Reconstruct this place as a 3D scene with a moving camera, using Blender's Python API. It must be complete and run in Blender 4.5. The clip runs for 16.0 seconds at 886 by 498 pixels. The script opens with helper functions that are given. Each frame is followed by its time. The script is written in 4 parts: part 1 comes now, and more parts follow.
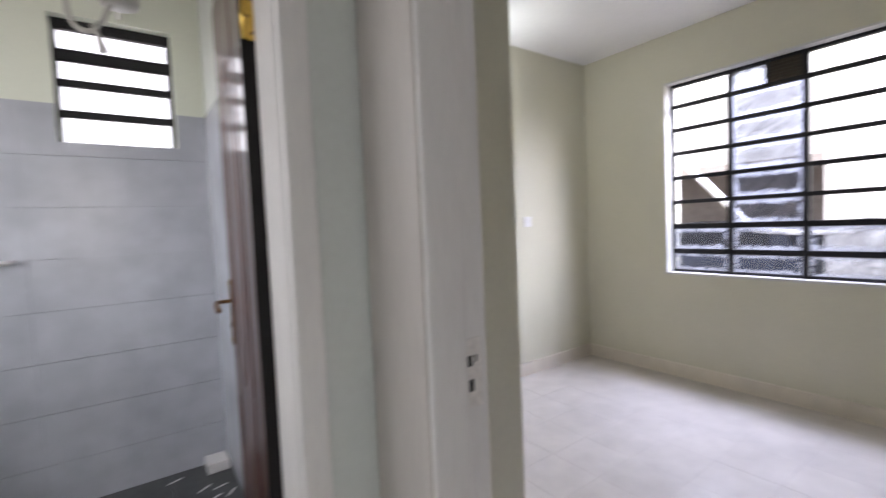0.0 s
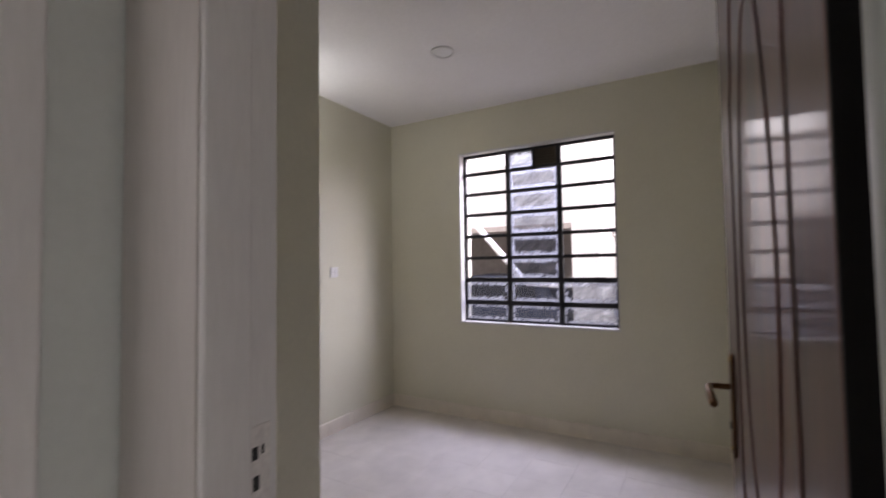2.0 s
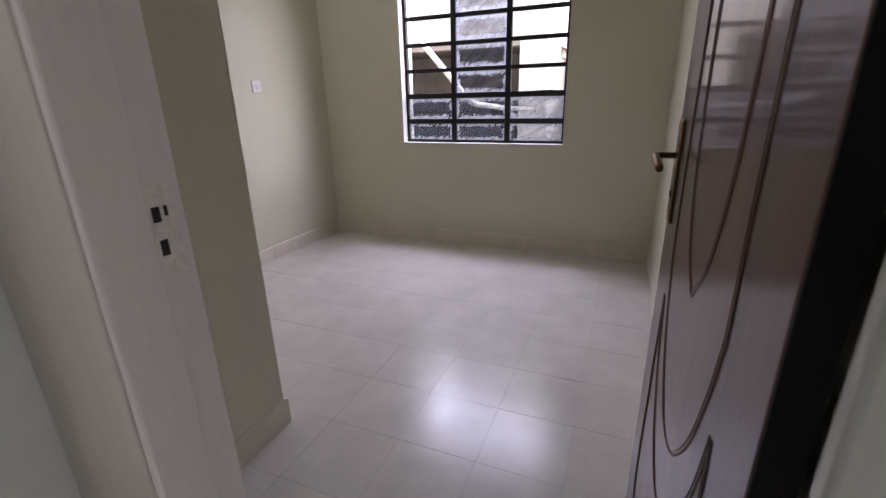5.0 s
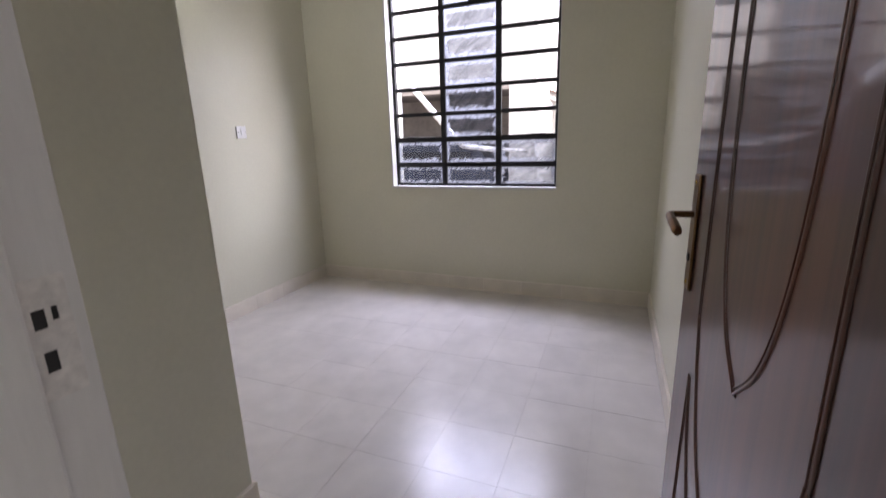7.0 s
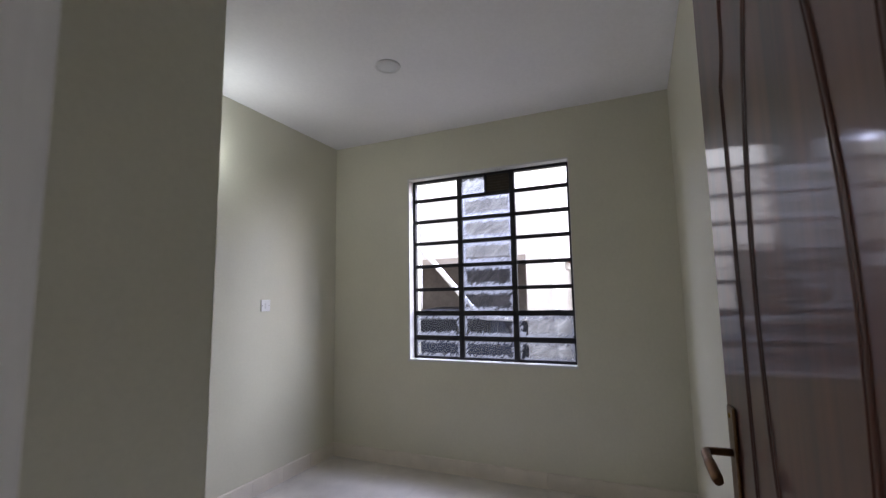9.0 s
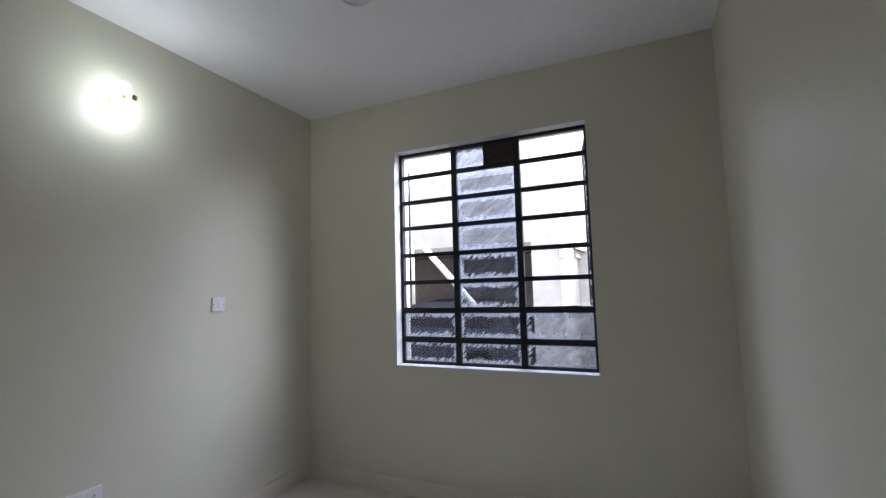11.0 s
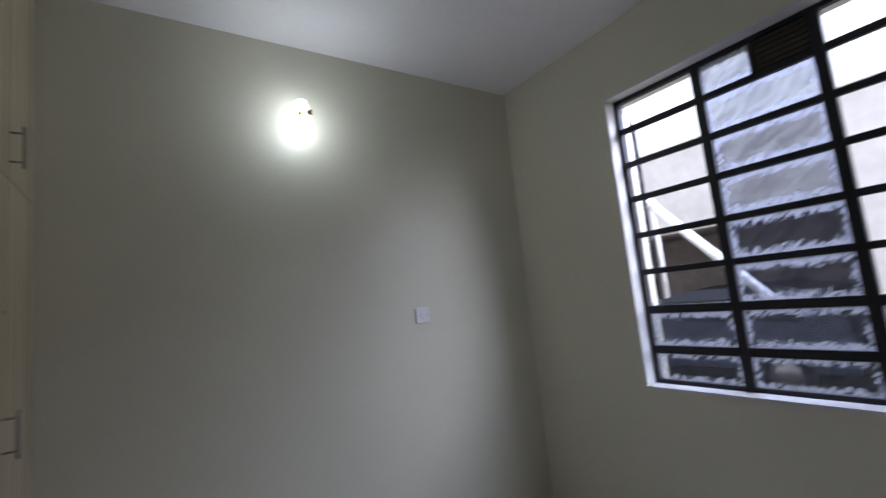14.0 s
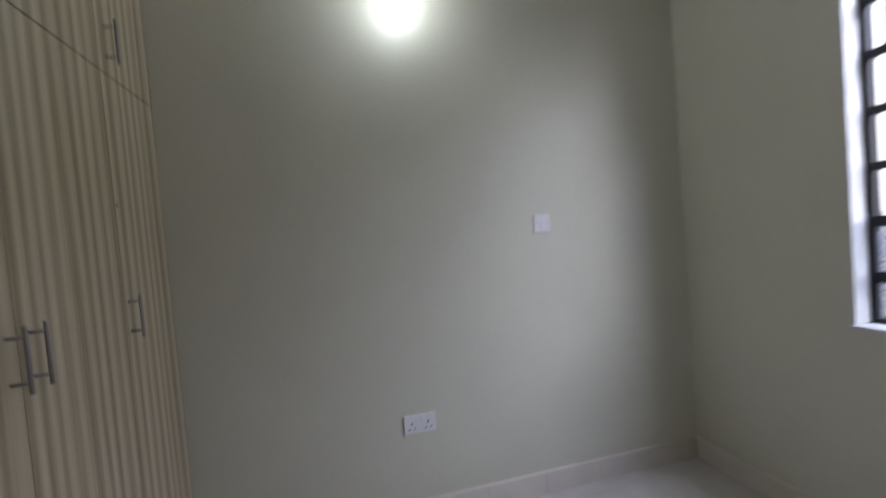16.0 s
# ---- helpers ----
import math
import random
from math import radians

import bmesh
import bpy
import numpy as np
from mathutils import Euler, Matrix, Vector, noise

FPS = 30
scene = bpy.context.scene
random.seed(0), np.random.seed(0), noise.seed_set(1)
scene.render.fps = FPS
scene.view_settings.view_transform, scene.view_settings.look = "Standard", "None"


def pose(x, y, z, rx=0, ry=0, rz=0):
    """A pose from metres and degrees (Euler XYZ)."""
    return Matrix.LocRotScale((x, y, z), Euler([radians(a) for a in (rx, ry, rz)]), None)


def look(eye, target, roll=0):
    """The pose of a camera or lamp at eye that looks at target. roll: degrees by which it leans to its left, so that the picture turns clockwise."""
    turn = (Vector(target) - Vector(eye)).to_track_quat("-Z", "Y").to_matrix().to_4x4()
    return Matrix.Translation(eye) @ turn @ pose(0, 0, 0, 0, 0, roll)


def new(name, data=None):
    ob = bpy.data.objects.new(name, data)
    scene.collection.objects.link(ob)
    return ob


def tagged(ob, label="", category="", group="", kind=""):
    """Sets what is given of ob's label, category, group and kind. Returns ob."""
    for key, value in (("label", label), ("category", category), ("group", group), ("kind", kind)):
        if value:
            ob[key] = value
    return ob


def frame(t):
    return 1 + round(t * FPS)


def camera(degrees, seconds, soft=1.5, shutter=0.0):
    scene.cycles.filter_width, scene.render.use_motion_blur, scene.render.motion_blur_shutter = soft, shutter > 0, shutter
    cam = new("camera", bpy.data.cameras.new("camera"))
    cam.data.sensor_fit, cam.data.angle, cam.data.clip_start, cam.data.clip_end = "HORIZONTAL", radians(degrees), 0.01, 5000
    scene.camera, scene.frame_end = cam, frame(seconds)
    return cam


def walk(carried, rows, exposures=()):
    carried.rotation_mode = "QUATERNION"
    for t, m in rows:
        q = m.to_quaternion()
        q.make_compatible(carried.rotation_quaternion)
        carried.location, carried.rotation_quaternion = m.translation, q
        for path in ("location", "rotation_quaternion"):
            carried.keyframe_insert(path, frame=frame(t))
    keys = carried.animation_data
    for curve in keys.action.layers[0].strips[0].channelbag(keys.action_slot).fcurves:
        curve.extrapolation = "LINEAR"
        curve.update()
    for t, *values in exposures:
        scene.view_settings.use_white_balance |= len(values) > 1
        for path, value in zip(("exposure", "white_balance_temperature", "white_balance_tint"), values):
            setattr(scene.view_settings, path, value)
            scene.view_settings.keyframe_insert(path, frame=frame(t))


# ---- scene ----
cam = camera(90.5, 16.0, soft=1.35, shutter=0.9)
PATH = [
    (0, (-0.113, 0.181, 1.263), (1.051, 1.804, 1.156), -2.4),
    (0.5, (-0.097, 0.188, 1.278), (1.325, 1.593, 1.207), -2.3),
    (1, (-0.082, 0.204, 1.281), (1.521, 1.4, 1.253), -2.0),
    (1.5, (-0.079, 0.206, 1.285), (1.578, 1.325, 1.281), -1.6),
    (2, (-0.076, 0.2, 1.3), (1.662, 1.186, 1.379), -0.8),
    (2.5, (-0.072, 0.189, 1.308), (1.72, 1.066, 1.445), -0.6),
    (3, (-0.069, 0.206, 1.299), (1.751, 1.033, 1.376), 0.2),
    (3.5, (-0.065, 0.219, 1.257), (1.769, 1.002, 1.105), -0.0),
    (4, (-0.057, 0.207, 1.205), (1.762, 0.939, 0.812), -0.4),
    (4.5, (-0.033, 0.218, 1.148), (1.714, 0.95, 0.504), -1.3),
    (7, (0.151, 0.276, 1.175), (1.955, 0.994, 0.692), -1.7),
    (7.5, (0.154, 0.275, 1.213), (1.992, 1.017, 0.946), -1.6),
    (8, (0.169, 0.266, 1.251), (2.003, 1.061, 1.21), -1.6),
    (8.5, (0.158, 0.265, 1.285), (1.987, 1.059, 1.446), -1.4),
    (9, (0.191, 0.264, 1.288), (2.008, 1.068, 1.516), -0.9),
    (9.5, (0.291, 0.332, 1.284), (2.114, 1.134, 1.464), -1.3),
    (12, (1.007, 0.508, 1.328), (2.817, 1.334, 1.532), -1.7),
    (12.5, (1.093, 0.603, 1.311), (2.885, 1.463, 1.533), -2.9),
    (13, (1.175, 0.651, 1.324), (2.801, 1.791, 1.564), -4.9),
    (13.5, (1.286, 0.646, 1.296), (2.635, 2.099, 1.559), -4.8),
    (14, (1.347, 0.645, 1.327), (2.457, 2.292, 1.562), -5.9),
    (14.5, (1.372, 0.664, 1.322), (2.292, 2.425, 1.548), -6.1),
    (15, (1.415, 0.661, 1.31), (2.193, 2.497, 1.462), -4.4),
    (15.5, (1.478, 0.702, 1.293), (2.171, 2.576, 1.389), -5.0),
    (16, (1.606, 0.841, 1.266), (2.096, 2.778, 1.184), -4.7),
]
EXPOSURES = [(0.0, 1.62, 6850, 14), (0.9, 1.33, 7100, 18), (2.0, 0.93, 7250, 20), (4.5, 0.88, 7300, 19), (7.5, 1.26, 7000, 16), (9.0, 0.81, 6700, 13), (10.0, 0.68, 6550, 11), (12.0, 0.53, 6350, 11), (13.2, 0.34, 6270, 13), (14.5, 0.22, 6300, 13), (16.0, 0.58, 6350, 13)]
walk(cam, [(t, look(eye, target, roll)) for t, eye, target, roll in PATH], EXPOSURES)

# ---- daylight: bright overcast sky, soft sun low from the open side of the yard ----
SUN_FROM = Vector((0.46, -0.80, 0.36)).normalized()
world = bpy.data.worlds.new("overcast_sky")
scene.world = world
world.use_nodes = True
wn, wl = world.node_tree.nodes, world.node_tree.links
sky = wn.new("ShaderNodeTexSky")
sky.sky_type = "NISHITA"
sky.sun_disc = False
sky.sun_elevation = math.asin(SUN_FROM.z)
sky.sun_rotation = math.atan2(SUN_FROM.x, SUN_FROM.y)
sky.air_density, sky.dust_density = 1.0, 4.0
grey = wn.new("ShaderNodeMixRGB")
grey.inputs["Fac"].default_value = 0.75
grey.inputs["Color2"].default_value = (11.0, 11.2, 12.2, 1)
wl.new(sky.outputs["Color"], grey.inputs["Color1"])
wl.new(grey.outputs["Color"], wn["Background"].inputs["Color"])
wn["Background"].inputs["Strength"].default_value = 0.15
sun = new("sun", bpy.data.lights.new("sun", "SUN"))
sun.data.energy, sun.data.angle, sun.data.color = 2.8, radians(42), (0.72, 0.80, 1.0)
sun.matrix_world = look(SUN_FROM * 20, (0, 0, 0))
# added area lamp over the window, strengthens skylight from over the neighbour's roof
glow = new("skylight_fill", bpy.data.lights.new("skylight_fill", "AREA"))
glow.data.shape, glow.data.size, glow.data.size_y = "RECTANGLE", 3.0, 0.9
glow.data.energy, glow.data.color = 178.0, (0.595, 0.66, 0.985)
glow.matrix_world = look((4.0, 1.0, 2.92), (1.7, 1.72, 0.6))
# the lit wall lamp's bulb
bulb_light = new("wall_lamp_light", bpy.data.lights.new("wall_lamp_light", "POINT"))
bulb_light.data.energy, bulb_light.data.shadow_soft_size, bulb_light.data.color = 1.5, 0.05, (0.78, 0.89, 1.0)
bulb_light.location = (1.957, 2.48, 2.24)


# ---- materials ----
def material(name, color, rough=0.6, metal=0.0, grain=30.0, vary=0.06, stain=0.05, stain_scale=2.0, bump=0.15, coat=0.0, stretch=(1, 1, 1), per_object=0.0):
    m = bpy.data.materials.new(name)
    m.use_nodes = True
    n, l = m.node_tree.nodes, m.node_tree.links
    p = n["Principled BSDF"]
    co = n.new("ShaderNodeTexCoord")
    mp = n.new("ShaderNodeMapping")
    mp.inputs["Scale"].default_value = stretch
    geo = n.new("ShaderNodeNewGeometry")
    l.new(geo.outputs["Position"], mp.inputs["Vector"])
    fine = n.new("ShaderNodeTexNoise")
    fine.inputs["Scale"].default_value, fine.inputs["Detail"].default_value = grain, 5
    big = n.new("ShaderNodeTexNoise")
    big.inputs["Scale"].default_value, big.inputs["Detail"].default_value = stain_scale, 4
    l.new(mp.outputs["Vector"], fine.inputs["Vector"])
    l.new(mp.outputs["Vector"], big.inputs["Vector"])
    a = n.new("ShaderNodeMapRange")
    a.inputs["From Min"].default_value, a.inputs["From Max"].default_value = 0.3, 0.7
    a.inputs["To Min"].default_value, a.inputs["To Max"].default_value = 1 - vary, 1 + vary
    b = n.new("ShaderNodeMapRange")
    b.inputs["From Min"].default_value, b.inputs["From Max"].default_value = 0.3, 0.7
    b.inputs["To Min"].default_value, b.inputs["To Max"].default_value = 1 - stain, 1 + stain
    l.new(fine.outputs["Fac"], a.inputs["Value"])
    l.new(big.outputs["Fac"], b.inputs["Value"])
    mul = n.new("ShaderNodeMath")
    mul.operation = "MULTIPLY"
    l.new(a.outputs["Result"], mul.inputs[0])
    l.new(b.outputs["Result"], mul.inputs[1])
    last = mul
    if per_object:
        info = n.new("ShaderNodeObjectInfo")
        r = n.new("ShaderNodeMapRange")
        r.inputs["To Min"].default_value, r.inputs["To Max"].default_value = 1 - per_object, 1 + per_object
        l.new(info.outputs["Random"], r.inputs["Value"])
        last = n.new("ShaderNodeMath")
        last.operation = "MULTIPLY"
        l.new(mul.outputs[0], last.inputs[0])
        l.new(r.outputs["Result"], last.inputs[1])
    hue = n.new("ShaderNodeHueSaturation")
    hue.inputs["Color"].default_value = (*color, 1)
    l.new(last.outputs[0], hue.inputs["Value"])
    l.new(hue.outputs["Color"], p.inputs["Base Color"])
    p.inputs["Metallic"].default_value = metal
    rr = n.new("ShaderNodeMapRange")
    rr.inputs["To Min"].default_value, rr.inputs["To Max"].default_value = max(0.02, rough * 0.8), min(1, rough * 1.2)
    l.new(big.outputs["Fac"], rr.inputs["Value"])
    l.new(rr.outputs["Result"], p.inputs["Roughness"])
    if coat:
        p.inputs["Coat Weight"].default_value, p.inputs["Coat Roughness"].default_value = coat, 0.05
    if bump:
        bn = n.new("ShaderNodeBump")
        bn.inputs["Strength"].default_value, bn.inputs["Distance"].default_value = bump, 0.002
        l.new(fine.outputs["Fac"], bn.inputs["Height"])
        l.new(bn.outputs["Normal"], p.inputs["Normal"])
    return m


def nodes_of(m):
    return m.node_tree.nodes, m.node_tree.links, m.node_tree.nodes["Principled BSDF"]


WALL = material("cream_wall_paint", (0.655, 0.632, 0.505), 0.45, grain=60, vary=0.02, stain=0.03, bump=0.12)
HALL = material("pale_grey_green_wall_paint", (0.56, 0.59, 0.555), 0.4, grain=60, vary=0.02, stain=0.03, bump=0.12)
CEIL = material("white_ceiling_paint", (0.89, 0.875, 0.87), 0.8, grain=50, vary=0.02, stain=0.02, bump=0.1)
WHITE_GLOSS = material("white_gloss_frame_paint", (0.70, 0.685, 0.665), 0.35, grain=25, vary=0.03, stain=0.05, bump=0.25, stretch=(4, 4, 0.6))
JAMB_GREY = material("grey_green_jamb_gloss", (0.47, 0.49, 0.455), 0.35, grain=25, vary=0.03, stain=0.05, bump=0.25, stretch=(4, 4, 0.6))
WARM_GREY = material("warm_grey_strip", (0.52, 0.485, 0.45), 0.4, grain=25, vary=0.03, stain=0.05, bump=0.2, stretch=(4, 4, 0.6))
REVEAL = material("white_reveal_plaster", (0.64, 0.63, 0.60), 0.6, grain=40, vary=0.03, stain=0.04, bump=0.2)
GROUT = material("beige_grout", (0.62, 0.575, 0.525), 0.8, grain=80, vary=0.06, stain=0.1, bump=0.2)
STEEL = material("black_window_steel", (0.006, 0.006, 0.008), 0.6, grain=40, vary=0.2, stain=0.2, bump=0.1)
VENT = material("brown_vent_metal", (0.05, 0.035, 0.02), 0.6, grain=40, vary=0.2, stain=0.2)
CHROME = material("brushed_steel", (0.34, 0.32, 0.30), 0.3, metal=1.0, grain=120, vary=0.08, stain=0.08, bump=0.05, stretch=(1, 1, 0.1))
BRASS = material("antique_brass", (0.17, 0.095, 0.046), 0.34, metal=1.0, grain=60, vary=0.15, stain=0.25, stain_scale=20)
BRIGHT_BRASS = material("polished_brass", (0.75, 0.50, 0.12), 0.2, metal=1.0, grain=60, vary=0.05, stain=0.1)
PLASTIC = material("white_plastic", (0.78, 0.77, 0.76), 0.3, grain=20, vary=0.01, stain=0.02, bump=0.0)
SOCKET_HOLE = material("dark_slot", (0.02, 0.02, 0.02), 0.6, bump=0.0)
CARCASS = material("wardrobe_edge_board", (0.45, 0.38, 0.27), 0.5, grain=30, stretch=(6, 6, 0.5))
BATH_TILE = material("grey_marbled_wall_tile", (0.45, 0.47, 0.51), 0.22, grain=5, vary=0.11, stain=0.10, stain_scale=1.2, bump=0.05, per_object=0.015)
BATH_GROUT = material("white_grout", (0.47, 0.49, 0.53), 0.7)
BATH_FLOOR = material("dark_grey_floor_tile", (0.06, 0.065, 0.065), 0.3, grain=12, vary=0.2, stain=0.2, stain_scale=5)
BATH_PAINT = material("pale_green_bath_paint", (0.72, 0.75, 0.64), 0.5, grain=60, vary=0.02, stain=0.03, bump=0.1)
FACADE = material("off_white_render_outside", (0.68, 0.665, 0.655), 0.85, grain=9, vary=0.06, stain=0.12, stain_scale=1.3, bump=0.3)
FACADE_GREY = material("grey_cement_render_outside", (0.64, 0.62, 0.60), 0.9, grain=14, vary=0.08, stain=0.12, stain_scale=1.5, bump=0.3)
BROWN_WALL = material("brown_grey_render_outside", (0.33, 0.295, 0.275), 0.9, grain=12, vary=0.1, stain=0.2, stain_scale=2, bump=0.3)
SLATE = material("dark_blue_grey_wall", (0.07, 0.082, 0.115), 0.85, grain=10, vary=0.2, stain=0.25, stain_scale=3)
CLAY = material("brown_roof_tile", (0.16, 0.09, 0.06), 0.85, grain=25, vary=0.15, stain=0.2)
ORANGE = material("orange_plastic", (0.75, 0.20, 0.03), 0.5, grain=10, vary=0.05, stain=0.1)
PIPE = material("white_pvc_pipe", (0.72, 0.71, 0.70), 0.4, grain=20, vary=0.02, stain=0.06)
EARTH = material("bare_earth_ground", (0.30, 0.27, 0.24), 0.95, grain=8, vary=0.15, stain=0.2, stain_scale=0.7, bump=0.5)
EDGE_DARK = material("near_black_door_edge", (0.004, 0.003, 0.003), 0.9, grain=30, vary=0.2, stain=0.2)

# polished beige floor tile with soft clouding
TILE = material("polished_beige_floor_tile", (0.665, 0.625, 0.575), 0.24, grain=7, vary=0.055, stain=0.05, stain_scale=3.0, bump=0.015, per_object=0.012)
SKIRT = material("beige_skirting_tile", (0.72, 0.66, 0.565), 0.3, grain=9, vary=0.05, stain=0.04, bump=0.03, per_object=0.03)


def wood(name, dark, light, rough, bands, coat, axis="x"):
    """Vertical grain: a noise stretched along z, seen at two scales."""
    m = bpy.data.materials.new(name)
    m.use_nodes = True
    n, l, p = nodes_of(m)
    geo = n.new("ShaderNodeNewGeometry")
    mp = n.new("ShaderNodeMapping")
    mp.inputs["Scale"].default_value = (1, 1, 0.035)
    l.new(geo.outputs["Position"], mp.inputs["Vector"])
    g1, g2 = n.new("ShaderNodeTexNoise"), n.new("ShaderNodeTexNoise")
    g1.inputs["Scale"].default_value, g1.inputs["Detail"].default_value = bands, 3
    g2.inputs["Scale"].default_value, g2.inputs["Detail"].default_value = bands * 5, 4
    l.new(mp.outputs["Vector"], g1.inputs["Vector"])
    l.new(mp.outputs["Vector"], g2.inputs["Vector"])
    mix = n.new("ShaderNodeMath")
    mix.operation = "MULTIPLY_ADD"
    mix.inputs[1].default_value = 0.45
    l.new(g2.outputs["Fac"], mix.inputs[0])
    l.new(g1.outputs["Fac"], mix.inputs[2])
    ramp = n.new("ShaderNodeValToRGB")
    ramp.color_ramp.elements[0].position, ramp.color_ramp.elements[0].color = 0.52, (*dark, 1)
    ramp.color_ramp.elements[1].position, ramp.color_ramp.elements[1].color = 0.92, (*light, 1)
    l.new(mix.outputs[0], ramp.inputs["Fac"])
    l.new(ramp.outputs["Color"], p.inputs["Base Color"])
    p.inputs["Roughness"].default_value = rough
    p.inputs["Coat Weight"].default_value, p.inputs["Coat Roughness"].default_value = coat, 0.085
    bn = n.new("ShaderNodeBump")
    bn.inputs["Strength"].default_value, bn.inputs["Distance"].default_value = 0.12, 0.001
    l.new(g2.outputs["Fac"], bn.inputs["Height"])
    wavy = n.new("ShaderNodeTexNoise")
    wavy.inputs["Scale"].default_value, wavy.inputs["Detail"].default_value = 7, 1
    flat = n.new("ShaderNodeMapping")
    flat.inputs["Scale"].default_value = (1.6, 1.6, 1.0)
    l.new(geo.outputs["Position"], flat.inputs["Vector"])
    l.new(flat.outputs["Vector"], wavy.inputs["Vector"])
    roll = n.new("ShaderNodeBump")
    roll.inputs["Strength"].default_value, roll.inputs["Distance"].default_value = 0.12, 0.004
    l.new(wavy.outputs["Fac"], roll.inputs["Height"])
    l.new(bn.outputs["Normal"], p.inputs["Normal"])
    l.new(roll.outputs["Normal"], p.inputs["Coat Normal"])
    return m


DOOR_WOOD = wood("dark_varnished_mahogany", (0.026, 0.006, 0.004), (0.105, 0.029, 0.014), 0.42, 14, 0.55)


def striped_laminate():
    """Zebrano-like laminate: wavering vertical stripes of pale cream and tan."""
    m = bpy.data.materials.new("striped_oak_laminate")
    m.use_nodes = True
    n, l, p = nodes_of(m)
    geo = n.new("ShaderNodeNewGeometry")
    mp = n.new("ShaderNodeMapping")
    mp.inputs["Scale"].default_value = (0.02, 1, 0.03)
    l.new(geo.outputs["Position"], mp.inputs["Vector"])
    warp = n.new("ShaderNodeTexNoise")
    warp.inputs["Scale"].default_value, warp.inputs["Detail"].default_value = 16, 3
    l.new(mp.outputs["Vector"], warp.inputs["Vector"])
    wave = n.new("ShaderNodeTexWave")
    wave.bands_direction = "Y"
    wave.inputs["Scale"].default_value, wave.inputs["Distortion"].default_value = 5.6, 4.2
    wave.inputs["Detail"].default_value, wave.inputs["Detail Scale"].default_value = 2, 1.4
    l.new(mp.outputs["Vector"], wave.inputs["Vector"])
    fine = n.new("ShaderNodeTexNoise")
    fine.inputs["Scale"].default_value, fine.inputs["Detail"].default_value = 130, 4
    l.new(mp.outputs["Vector"], fine.inputs["Vector"])
    add = n.new("ShaderNodeMath")
    add.operation = "MULTIPLY_ADD"
    add.inputs[1].default_value = 0.30
    l.new(fine.outputs["Fac"], add.inputs[0])
    half = n.new("ShaderNodeMath")
    half.operation = "MULTIPLY_ADD"
    half.inputs[1].default_value = 0.28
    l.new(wave.outputs["Fac"], half.inputs[0])
    soft = n.new("ShaderNodeMath")
    soft.operation = "MULTIPLY"
    soft.inputs[1].default_value = 0.42
    l.new(warp.outputs["Fac"], soft.inputs[0])
    l.new(soft.outputs[0], half.inputs[2])
    l.new(half.outputs[0], add.inputs[2])
    ramp = n.new("ShaderNodeValToRGB")
    e = ramp.color_ramp.elements
    e[0].position, e[0].color = 0.30, (0.33, 0.262, 0.155, 1)
    e[1].position, e[1].color = 0.72, (0.66, 0.575, 0.41, 1)
    e.new(0.50).color = (0.51, 0.43, 0.29, 1)
    l.new(add.outputs[0], ramp.inputs["Fac"])
    l.new(ramp.outputs["Color"], p.inputs["Base Color"])
    p.inputs["Roughness"].default_value = 0.38
    return m


LAMINATE = striped_laminate()


